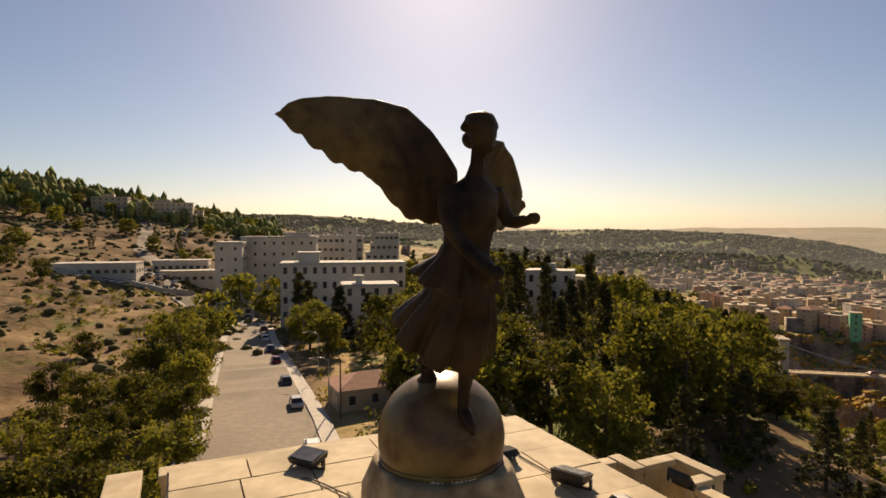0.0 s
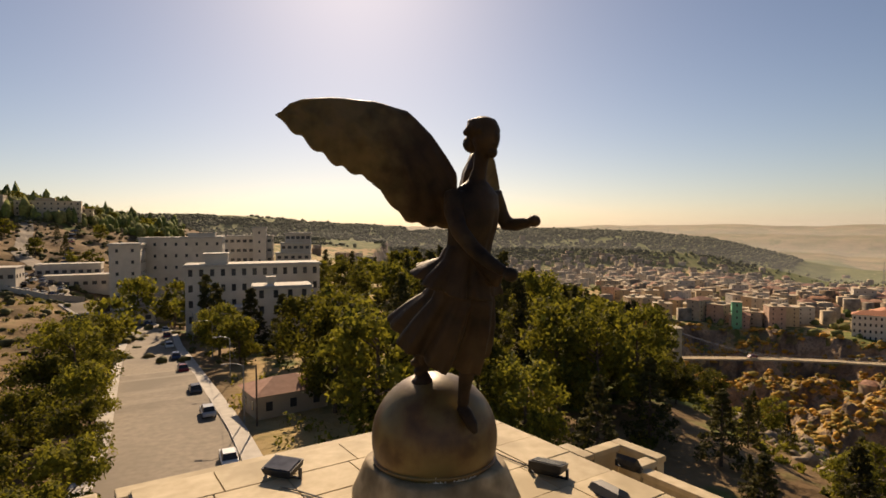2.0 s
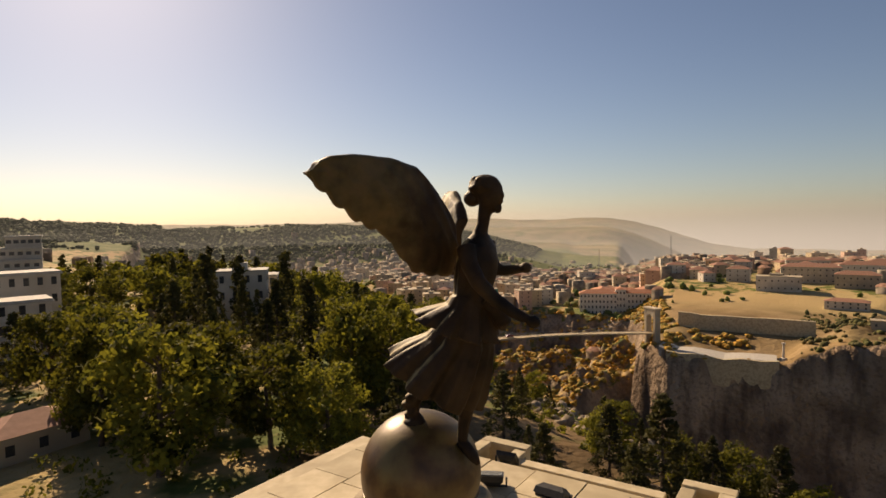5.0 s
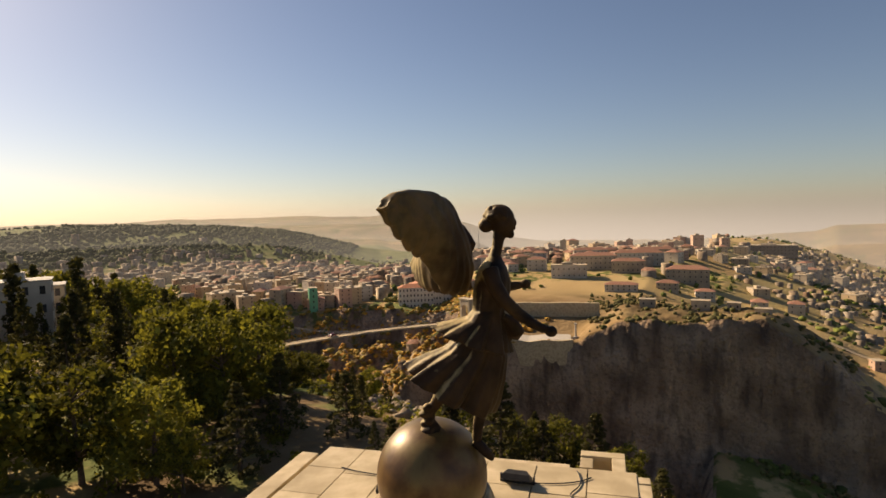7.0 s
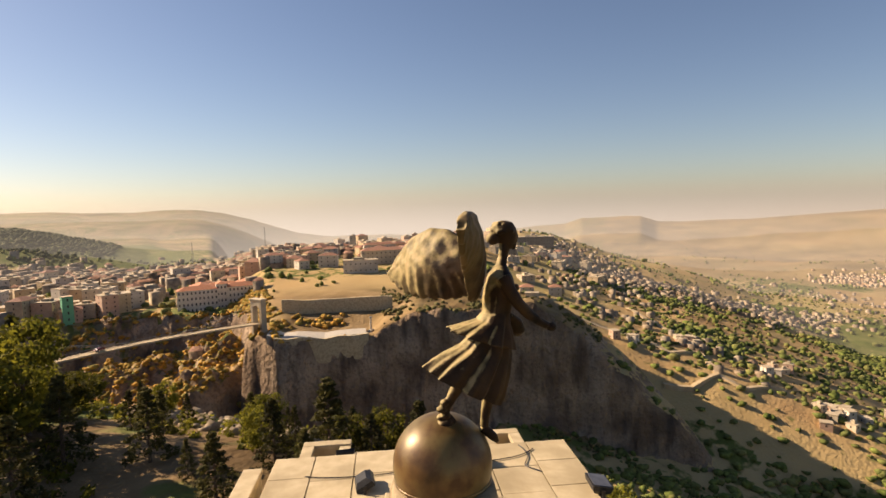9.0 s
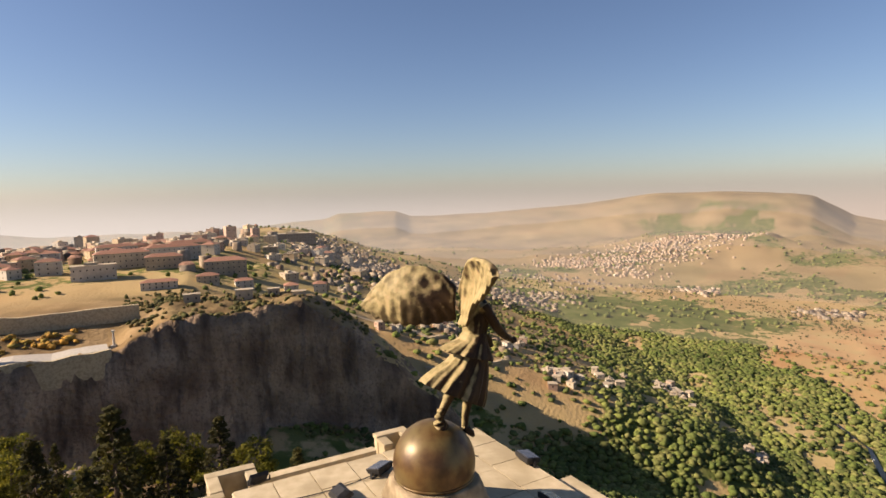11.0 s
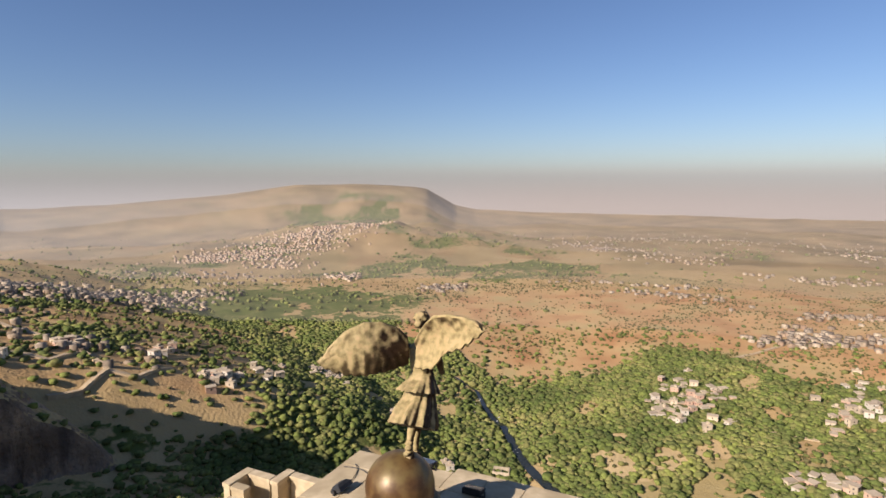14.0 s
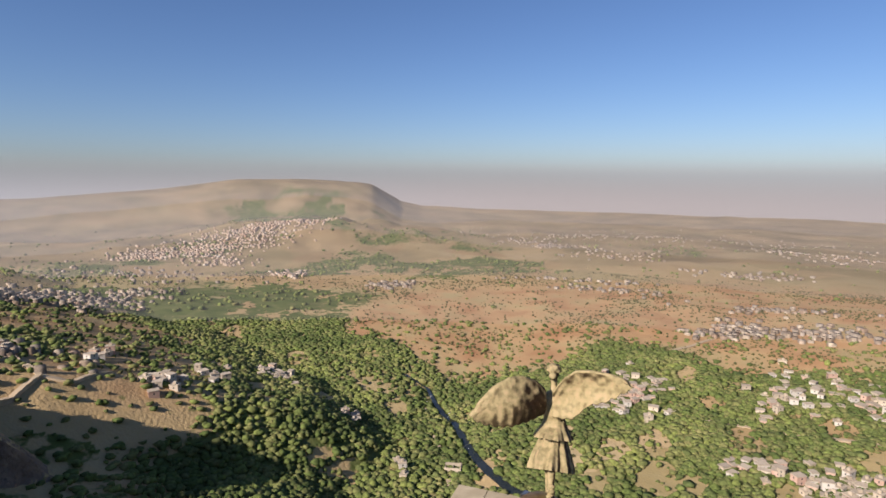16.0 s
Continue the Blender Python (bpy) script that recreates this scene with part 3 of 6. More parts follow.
# side copings, set off from the slab roof by a dark slot
wall_run("parapet", -3.3, 3.2, 3.62, 3.95, -2.9, 0.0)
wall_run("parapet", -4.05, -3.6, -3.2, 3.9, -2.9, 0.02)
wall_run("parapet", -3.5, 0.2, -3.65, -3.32, -2.9, -0.05)

# pedestal and collar of the globe
part("pedestal", boxed(-0.97, 0.97, -0.97, 0.97, 0.16, 0.42, bevel=0.03), M_STONE, monument)


def squircle(half, z, power, n=64):
    """A rounded square, turned with the monument."""
    out = []
    for a in np.linspace(0, 2 * math.pi, n, endpoint=False):
        c, d = math.cos(a), math.sin(a)
        k = half / (abs(c) ** power + abs(d) ** power) ** (1 / power)
        q = Matrix.Rotation(radians(TURN), 3, "Z") @ Vector((k * c, k * d, z))
        out.append(q)
    return out


collar = solo("globe_socket", loft(bmesh.new(), [squircle(h, z, p) for h, z, p in ((0.90, 0.42, 5), (0.895, 0.62, 5), (0.87, 0.74, 4.2), (0.845, 0.86, 3.6), (0.825, 0.96, 3.2), (0.81, 1.02, 3.0), (0.79, 1.045, 2.8), (0.70, 1.05, 2.6))]), M_SOCKET, "weathered stone socket holding the bronze globe", "base", smooth=True)
bm = bmesh.new()
bmesh.ops.create_uvsphere(bm, u_segments=72, v_segments=48, radius=0.8, matrix=Matrix.Translation((0, 0, 1.35)))
globe = thing("bronze_globe", "large weathered bronze globe with a scrawled white mark", "globe")
part("sphere", bm, M_GLOBE, globe, smooth=True)
bm = bmesh.new()
loft(bm, [[(rr * math.cos(a), rr * math.sin(a), z) for a in np.linspace(0, 2 * math.pi, 64, endpoint=False)] for rr, z in ((0.765, 1.085), (0.783, 1.09), (0.785, 1.115), (0.772, 1.125))])
part("seam", bm, M_GLOBE, globe, "cast seam round the globe", smooth=True)
# scrawl: plain painted strokes
M_PAINT = mat("white_paint", (0.55, 0.53, 0.50), (0.65, 0.63, 0.60), 5, 0.8, 0.0)
rng = random.Random(4)
bm = bmesh.new()
for k in range(13):
    a = radians(-112 + 4.2 * k)
    z0 = 1.02 + rng.uniform(-0.03, 0.03)
    z1 = z0 + rng.uniform(0.03, 0.10)
    for zz0, zz1, aa0, aa1 in ((z0, z1, a, a + 0.02), (z0, z0 + 0.02, a - 0.03, a + 0.05)):
        q = []
        for aa, zz in ((aa0, zz0), (aa1, zz0), (aa1, zz1), (aa0, zz1)):
            rr = math.sqrt(max(0.8**2 - (zz - 1.35) ** 2, 0)) + 0.004
            q.append(bm.verts.new((rr * math.cos(aa), rr * math.sin(aa), zz)))
        bm.faces.new(q)
part("scrawl", bm, M_PAINT, globe, "white scrawled paint strokes")

# ---- statue ----
FWD, RGT = Vector((0.47, -0.88, 0)).normalized(), Vector((-0.88, -0.47, 0)).normalized()


def body(f, r, z):
    """Forward, right and up of the figure; the upper body is drawn back over the hips."""
    k = float(sstep(3.3, 4.45, z))
    return FWD * (f - 0.05 * k) + RGT * r + Vector((0, 0, z + 0.09 * float(sstep(4.5, 4.8, z))))


def oval(f, r, z, a, b, n=40, tilt=0.0, folds=0.0, k=9, ph=0.0):
    out = []
    for i in range(n):
        t = 2 * math.pi * i / n
        w = 1 + folds * (math.sin(k * t + ph) + 0.5 * math.sin((2 * k + 1) * t + 2.1 * ph))
        cf, cr = a * math.cos(t) * w, b * math.sin(t) * w
        out.append(body(f + cf, r + cr, z + tilt * cf))
    return out


def ellipsoid(bm, c, a, b, h, n=20, lump=0.0, k=6):
    rings = []
    for j in range(1, 12):
        u = math.pi * j / 12
        w = 1 + lump * math.sin(k * u * 2)
        rings.append(oval(c[0], c[1], c[2] - h * math.cos(u), a * math.sin(u) * w, b * math.sin(u) * w, n))
    loft(bm, rings)


def limb(bm, pts, radii, n=12):
    """Round tube through body points."""
    P = [body(*p) for p in pts]
    rings = []
    for i, p in enumerate(P):
        d = (P[min(i + 1, len(P) - 1)] - P[max(i - 1, 0)]).normalized()
        q = d.to_track_quat("Z", "Y").to_matrix()
        rings.append([p + q @ Vector((radii[i] * math.cos(2 * math.pi * j / n), radii[i] * math.sin(2 * math.pi * j / n), 0)) for j in range(n)])
    loft(bm, rings)


def interp(v, pts):
    return float(np.interp(v, [p[0] for p in pts], [p[1] for p in pts]))


def wing(bm, root, axis, span, upper, lower, lean_pts, scallops):
    """A feathered wing: upper and lower edge heights along the span; lean: how far the lower edge stands off sideways."""
    ax = Vector(axis).normalized()
    nrm = Vector((-ax.y, ax.x, 0))
    ns, nc = 64, 26
    front, back = [], []
    for i in range(ns + 1):
        u = i / ns
        s = span * u
        zt, zb = interp(u, upper), interp(u, lower)
        zb += 0.055 * (1 - abs(math.sin(math.pi * scallops * u))) * (0.3 + u)
        lean = interp(u, lean_pts)
        rf, rb = [], []
        for j in range(nc + 1):
            c = j / nc
            z = zt + (zb - zt) * c
            camber = 0.16 * math.sin(math.pi * c) * math.sin(math.pi * min(1, 0.15 + u))
            rows = 0.012 * math.sin(c * 17 + 3 * u) * math.sin(31 * u + 4 * c) * (c < 0.5) + 0.008 * math.sin(scallops * 2 * math.pi * u + 5 * c + 1.5 * math.sin(9 * c + 4 * u)) * sstep(0.35, 0.7, c)
            base = Vector(root) + ax * (s + 0.10 * math.sin(3 * c) * u) + Vector((0, 0, z)) + nrm * (lean * c + camber)
            th = 0.052 * (1 - 0.55 * c) + 0.018
            if j == 0 or j == nc:
                th *= 0.4
            rf.append(base - nrm * (th + rows))
            rb.append(base + nrm * (th + rows))
        front.append(rf)
        back.append(rb)
    loft(bm, [rf + rb[::-1] for rf, rb in zip(front, back)])


def build_statue():
    bm = bmesh.new()
    # skirt, blown back, with folds
    sk = [(0.32, 0.20, 2.66, 0.57, 0.54, -0.54, 0.12), (0.40, 0.20, 2.77, 0.57, 0.53, -0.46, 0.11), (0.54, 0.19, 2.98, 0.52, 0.47, -0.32, 0.095),
          (0.71, 0.19, 3.20, 0.41, 0.38, -0.18, 0.07), (0.80, 0.20, 3.42, 0.29, 0.33, -0.12, 0.05), (0.89, 0.20, 3.64, 0.22, 0.28, 0, 0.02)]
    loft(bm, [oval(f, r, z, a, b, 72, t, fo, 8, 0.9 * z) for f, r, z, a, b, t, fo in sk])
    # tunic overfold flaring over the hips
    loft(bm, [oval(f, r, z, a, b, 60, t, fo, 9, 1.7) for f, r, z, a, b, t, fo in
              ((0.66, 0.20, 3.38, 0.52, 0.48, -0.34, 0.10), (0.72, 0.20, 3.48, 0.44, 0.43, -0.26, 0.08), (0.86, 0.20, 3.66, 0.26, 0.31, -0.1, 0.03), (0.90, 0.20, 3.78, 0.22, 0.28, 0, 0.02))])
    # torso
    loft(bm, [oval(f, r, z, a, b, 48, 0, fo, 7, 2 * z) for f, r, z, a, b, fo in
              ((0.89, 0.20, 3.62, 0.21, 0.27, 0.02), (0.93, 0.19, 3.82, 0.22, 0.27, 0.035), (0.98, 0.18, 4.02, 0.25, 0.29, 0.035), (1.01, 0.17, 4.20, 0.24, 0.31, 0.01),
               (1.02, 0.17, 4.36, 0.19, 0.31, 0.0), (1.03, 0.16, 4.45, 0.13, 0.22, 0.0), (1.05, 0.16, 4.52, 0.085, 0.11, 0.0), (1.09, 0.15, 4.62, 0.075, 0.08, 0.0), (1.13, 0.14, 4.78, 0.09, 0.09, 0.0))])
    # head with gathered hair
    ellipsoid(bm, (1.17, 0.13, 4.90), 0.165, 0.145, 0.215)
    ellipsoid(bm, (1.11, 0.13, 4.985), 0.195, 0.18, 0.145, 24, 0.03)
    ellipsoid(bm, (0.94, 0.13, 4.85), 0.11, 0.11, 0.10, 16, 0.04)
    for k in range(22):                                # curls and hair band
        a, lift = 2.4 * k, 0.5 + 0.5 * math.sin(1.7 * k)
        ellipsoid(bm, (1.10 + 0.165 * math.cos(a) * (1 - 0.3 * lift), 0.13 + 0.158 * math.sin(a) * (1 - 0.3 * lift), 4.955 + 0.11 * lift), 0.055, 0.055, 0.045, 8)
    ellipsoid(bm, (1.30, 0.13, 4.80), 0.045, 0.05, 0.03, 8)
    ellipsoid(bm, (1.27, 0.13, 4.735), 0.055, 0.06, 0.05, 8)
    ellipsoid(bm, (1.33, 0.13, 4.87), 0.03, 0.025, 0.05, 10)
    # arms
    limb(bm, [(1.00, -0.12, 4.38), (0.99, -0.22, 4.22), (1.04, -0.30, 4.04), (1.16, -0.32, 4.03), (1.31, -0.34, 4.05), (1.38, -0.35, 4.06)], [0.12, 0.105, 0.09, 0.075, 0.06, 0.055])
    ellipsoid(bm, (1.42, -0.35, 4.07), 0.08, 0.07, 0.07, 14, 0.05)
    limb(bm, [(1.00, 0.44, 4.36), (1.06, 0.52, 4.18), (1.18, 0.54, 3.96), (1.34, 0.50, 3.78), (1.52, 0.44, 3.64), (1.66, 0.40, 3.56)], [0.12, 0.105, 0.095, 0.085, 0.07, 0.06])
    ellipsoid(bm, (1.74, 0.38, 3.53), 0.085, 0.07, 0.075, 14, 0.05)
    # drapery end held at the hip
    limb(bm, [(1.12, 0.30, 3.72), (1.22, 0.20, 3.60), (1.28, 0.14, 3.46), (1.26, 0.12, 3.36)], [0.05, 0.10, 0.11, 0.04])
    # legs and feet
    limb(bm, [(0.30, 0.20, 2.72), (0.14, 0.21, 2.48), (0.06, 0.21, 2.34), (0.08, 0.21, 2.16), (0.14, 0.21, 2.06)], [0.12, 0.085, 0.075, 0.075, 0.08])
    for k in range(9):
        ellipsoid(bm, (0.02 + 0.05 * math.sin(2.3 * k), 0.22 + 0.03 * math.cos(3.1 * k), 2.42 - 0.05 * k), 0.075 + 0.012 * math.sin(4 * k), 0.085, 0.055, 12, 0.06)
    ellipsoid(bm, (0.03, 0.21, 2.06), 0.15, 0.14, 0.10, 14, 0.06)
    limb(bm, [(0.78, 0.10, 2.62), (0.76, 0.10, 2.36), (0.70, 0.10, 2.10), (0.68, 0.10, 1.93)], [0.14, 0.10, 0.075, 0.07])
    limb(bm, [(0.63, 0.10, 1.90), (0.72, 0.10, 1.84), (0.84, 0.10, 1.72), (0.90, 0.10, 1.64)], [0.06, 0.08, 0.07, 0.03])
    # wings
    wing(bm, (0.15, -0.62, 0), (-1.89, -0.30, 0), 1.91,
         [(0, 4.64), (0.06, 4.82), (0.15, 5.06), (0.30, 5.31), (0.5, 5.39), (0.75, 5.40), (0.90, 5.36), (0.97, 5.30), (1, 5.20)],
         [(0, 3.98), (0.15, 4.00), (0.30, 4.07), (0.40, 4.28), (0.50, 4.51), (0.70, 4.66), (0.85, 4.86), (0.95, 5.02), (1, 5.10)],
         [(0, -0.05), (0.5, -0.10), (1, -0.02)], 9)
    wing(bm, (0.38, -0.56, 0), (0.84, 1.83, 0), 2.02,
         [(0, 4.70), (0.12, 4.92), (0.3, 5.08), (0.5, 5.10), (0.72, 4.92), (0.9, 4.58), (1, 4.28)],
         [(0, 4.02), (0.25, 3.92), (0.5, 3.90), (0.7, 3.92), (0.88, 4.02), (1, 4.20)],
         [(0, 0.05), (0.5, 0.22), (1, 0.05)], 9)
    bmesh.ops.recalc_face_normals(bm, faces=bm.faces)
    ob = solo("winged_statue", bm, M_BRONZE, "weathered bronze winged victory statue striding on a globe, its sun side painted pale", "statue", smooth=True)
    re = ob.modifiers.new("weld", "REMESH")
    re.mode, re.voxel_size, re.use_smooth_shade = "VOXEL", 0.0165, True
    sm = ob.modifiers.new("soften", "SMOOTH")
    sm.factor, sm.iterations = 0.5, 1
    return ob


statue = build_statue()

# ---- roof slabs, cables, floodlights ----
rng = random.Random(11)
ys = [-2.98, -2.1, -1.15, -0.2, 0.7, 1.6, 2.45, 3.28]
xs0 = [-3.18, -2.2, -1.15, -0.1, 1.0, 2.05, 3.18]
for j, (y0, y1) in enumerate(zip(ys, ys[1:])):
    off = 0.0 if j % 2 else 0.42
    xs = [xs0[0]] + [x + off * (0.4 if 0 < k < 6 else 0) for k, x in enumerate(xs0)][1:-1] + [xs0[-1]]
    for x0, x1 in zip(xs, xs[1:]):
        g = 0.012
        dz = rng.uniform(-0.006, 0.006)
        part("slab", boxed(x0 + g, x1 - g, y0 + g, y1 - g, 0.10, 0.20 + dz), M_STONE, monument)


def floodlight(x, y, z, rz, tilt=-35):
    e = thing("floodlight", "black floodlight with a glass face on a roof slab", "floodlight", "floodlights on the roof", (x, y, z), rz)
    m = pose(0, 0, 0.12, tilt, 0, 0)
    bm = bmesh.new()
    loft(bm, [[(sx * w, y0, sz * h) for sx, sz in ((-1, -1), (1, -1), (1, 1), (-1, 1))] for y0, w, h in ((-0.10, 0.16, 0.10), (-0.02, 0.24, 0.17), (0.08, 0.26, 0.19))])
    part("housing", bm, M_BLACK, e, m=m)
    part("glass", boxed(-0.23, 0.23, 0.083, 0.095, -0.16, 0.16), M_GLASS, e, "clear glass face", m=m)
    bm = bmesh.new()
    for s in (-1, 1):
        box(bm, s * 0.30 - 0.015, s * 0.30 + 0.015, -0.03, 0.03, 0.0, 0.15)
    box(bm, -0.315, 0.315, -0.03, 0.03, 0.0, 0.015)
    part("bracket", bm, M_BLACK, e)
    return e


floodlight(-2.05, 1.85, 0.20, 150, 78)
floodlight(1.95, 1.08, 0.20, -40, 78)
floodlight(2.50, 0.10, 0.20, 110, -60)
floodlight(1.0, 1.92, 0.20, -150, -62)
floodlight(0.02, -2.35, 0.20, 205, 72)
floodlight(1.92, -2.34, 0.20, 200, 80)
floodlight(5.15, 4.50, -1.40, -60, 40)


def cable(pts, name="cable", r=0.012):
    bm = bmesh.new()
    d = (Vector(pts[-1]) - Vector(pts[0])).normalized()
    n = Vector((-d.y, d.x, 0))
    loft(bm, [[Vector(p) + (n * math.cos(1.2566 * k) + Vector((0, 0, math.sin(1.2566 * k)))) * r for k in range(5)] for p in pts])
    return solo(name, bm, M_BLACK, "thin black cable lying on the roof", "cable")


rng = random.Random(3)
for a, b in (((-1.95, 1.35), (-0.8, 0.4)), ((2.35, 0.15), (3.3, -0.9)), ((1.75, 1.25), (1.0, 3.3)), ((-0.3, -2.15), (0.2, -1.0)), ((2.3, -1.2), (3.4, -0.6))):
    pts = []
    for k in range(13):
        u = k / 12
        pts.append((a[0] + (b[0] - a[0]) * u + 0.12 * math.sin(5 * u + a[0]), a[1] + (b[1] - a[1]) * u + 0.10 * math.sin(7 * u + b[1]), 0.222))
    cable(pts)


# ---- distance haze, painted as glowing see-through shells from 750 m out ----
def build_haze_shell(name, radius, low, high, span, clear):
    m = bpy.data.materials.new("painted_haze_glow")
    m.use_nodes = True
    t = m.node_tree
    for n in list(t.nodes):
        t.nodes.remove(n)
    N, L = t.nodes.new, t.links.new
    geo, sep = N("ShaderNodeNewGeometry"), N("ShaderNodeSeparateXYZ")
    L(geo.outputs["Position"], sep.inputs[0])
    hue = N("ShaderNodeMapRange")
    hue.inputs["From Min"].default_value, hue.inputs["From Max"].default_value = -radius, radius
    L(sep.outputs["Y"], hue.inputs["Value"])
    # glow colour of the painted haze, brighter on the sunny side
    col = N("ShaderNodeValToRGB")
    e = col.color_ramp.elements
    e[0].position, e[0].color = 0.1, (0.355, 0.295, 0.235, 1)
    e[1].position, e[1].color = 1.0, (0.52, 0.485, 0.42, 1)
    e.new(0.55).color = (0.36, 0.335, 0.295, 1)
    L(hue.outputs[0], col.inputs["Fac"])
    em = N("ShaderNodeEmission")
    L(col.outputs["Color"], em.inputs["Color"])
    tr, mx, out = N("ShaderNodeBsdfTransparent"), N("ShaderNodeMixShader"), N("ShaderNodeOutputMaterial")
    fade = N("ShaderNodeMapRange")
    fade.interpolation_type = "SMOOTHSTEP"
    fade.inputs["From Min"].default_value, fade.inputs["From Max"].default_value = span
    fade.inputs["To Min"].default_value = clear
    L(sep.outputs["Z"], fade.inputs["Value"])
    # haze painted thicker towards the sun
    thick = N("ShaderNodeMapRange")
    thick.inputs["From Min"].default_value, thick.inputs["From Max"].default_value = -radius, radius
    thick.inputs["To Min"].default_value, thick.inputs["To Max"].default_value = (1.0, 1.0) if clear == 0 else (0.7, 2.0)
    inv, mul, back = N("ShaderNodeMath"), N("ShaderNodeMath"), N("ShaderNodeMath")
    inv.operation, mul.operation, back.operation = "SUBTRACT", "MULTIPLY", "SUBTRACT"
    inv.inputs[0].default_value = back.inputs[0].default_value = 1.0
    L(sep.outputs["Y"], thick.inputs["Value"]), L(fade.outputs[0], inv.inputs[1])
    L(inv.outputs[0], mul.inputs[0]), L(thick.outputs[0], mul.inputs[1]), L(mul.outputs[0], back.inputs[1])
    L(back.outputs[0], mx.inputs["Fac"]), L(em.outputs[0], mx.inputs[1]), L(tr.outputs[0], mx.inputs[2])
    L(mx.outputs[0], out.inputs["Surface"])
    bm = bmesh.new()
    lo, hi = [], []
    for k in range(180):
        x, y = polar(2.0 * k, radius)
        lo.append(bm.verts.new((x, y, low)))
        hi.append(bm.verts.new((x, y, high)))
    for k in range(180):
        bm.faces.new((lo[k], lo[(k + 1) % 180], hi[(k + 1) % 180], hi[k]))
    ob = solo(name, bm, m, "glowing see-through shell imitating distance haze", "backdrop", kind="structure", smooth=True)
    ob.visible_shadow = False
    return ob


build_haze_shell("backdrop", 4860, -420, 240, (-300, 150), 0.0)
# nearer shells stand in front of land; their glow imitates haze
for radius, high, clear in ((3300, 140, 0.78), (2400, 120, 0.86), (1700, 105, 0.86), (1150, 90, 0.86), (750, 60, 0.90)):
    build_haze_shell("backdrop", radius, -420, high, (-230, high - 5), clear)


# ---- bulk geometry ----
def bulk(name, verts, faces, material, label, category, smooth=False, kind="stuff"):
    me = bpy.data.meshes.new(name)
    me.vertices.add(len(verts))
    me.vertices.foreach_set("co", np.asarray(verts, np.float32).ravel())
    k = faces.shape[1]
    me.loops.add(faces.size)
    me.loops.foreach_set("vertex_index", faces.ravel().astype(np.int32))
    me.polygons.add(len(faces))
    me.polygons.foreach_set("loop_start", (np.arange(len(faces)) * k).astype(np.int32))
    if smooth:
        me.polygons.foreach_set("use_smooth", np.ones(len(faces), bool))
    me.update(calc_edges=True)
    me.materials.append(material)
    return tagged(new(name, me), label, category, kind=kind)


def island_mat(name, stops, rough=0.9, scale=0.6):
    """Colour picked at random for each separate piece of one mesh, with fine grain."""
    m = bpy.data.materials.new(name)
    m.use_nodes = True
    t = m.node_tree
    b = t.nodes["Principled BSDF"]
    geo, r = t.nodes.new("ShaderNodeNewGeometry"), t.nodes.new("ShaderNodeValToRGB")
    e = r.color_ramp.elements
    while len(e) < len(stops):
        e.new(0.5)
    for k, c in enumerate(stops):
        e[k].position, e[k].color = k / (len(stops) - 1), (*c, 1)
    t.links.new(geo.outputs["Random Per Island"], r.inputs["Fac"])
    n = t.nodes.new("ShaderNodeTexNoise")
    n.inputs["Scale"].default_value, n.inputs["Detail"].default_value = scale, 6
    t.links.new(geo.outputs["Position"], n.inputs["Vector"])
    hs, mr = t.nodes.new("ShaderNodeHueSaturation"), t.nodes.new("ShaderNodeMapRange")
    mr.inputs["From Min"].default_value, mr.inputs["From Max"].default_value = 0.3, 0.7
    mr.inputs["To Min"].default_value, mr.inputs["To Max"].default_value = 0.6, 1.35
    t.links.new(n.outputs["Fac"], mr.inputs["Value"])
    t.links.new(mr.outputs[0], hs.inputs["Value"])
    t.links.new(r.outputs["Color"], hs.inputs["Color"])
    t.links.new(hs.outputs["Color"], b.inputs["Base Color"])
    bp = t.nodes.new("ShaderNodeBump")
    bp.inputs["Strength"].default_value, bp.inputs["Distance"].default_value = 0.6, 0.5
    t.links.new(n.outputs["Fac"], bp.inputs["Height"])
    t.links.new(bp.outputs[0], b.inputs["Normal"])
    b.inputs["Roughness"].default_value, b.inputs["Specular IOR Level"].default_value = rough, 0.1
    return m


def patchy(m, lo=0.62, hi=1.3, scale=0.016):
    """Woods change tone from stand to stand."""
    t = m.node_tree
    b = t.nodes["Principled BSDF"]
    geo, n, mr, hs = (t.nodes.new("ShaderNode" + k) for k in ("NewGeometry", "TexNoise", "MapRange", "HueSaturation"))
    n.inputs["Scale"].default_value, n.inputs["Detail"].default_value = scale, 5
    t.links.new(geo.outputs["Position"], n.inputs["Vector"])
    for k, v in (("From Min", 0.33), ("From Max", 0.67), ("To Min", lo), ("To Max", hi)):
        mr.inputs[k].default_value = v
    t.links.new(n.outputs["Fac"], mr.inputs["Value"])
    t.links.new(mr.outputs[0], hs.inputs["Value"])
    hm = t.nodes.new("ShaderNodeMapRange")
    for k, v in (("From Min", 0.33), ("From Max", 0.67), ("To Min", 0.515), ("To Max", 0.475)):
        hm.inputs[k].default_value = v
    t.links.new(n.outputs["Fac"], hm.inputs["Value"])
    t.links.new(hm.outputs[0], hs.inputs["Hue"])
    t.links.new(b.inputs["Base Color"].links[0].from_socket, hs.inputs["Color"])
    t.links.new(hs.outputs["Color"], b.inputs["Base Color"])
    return m


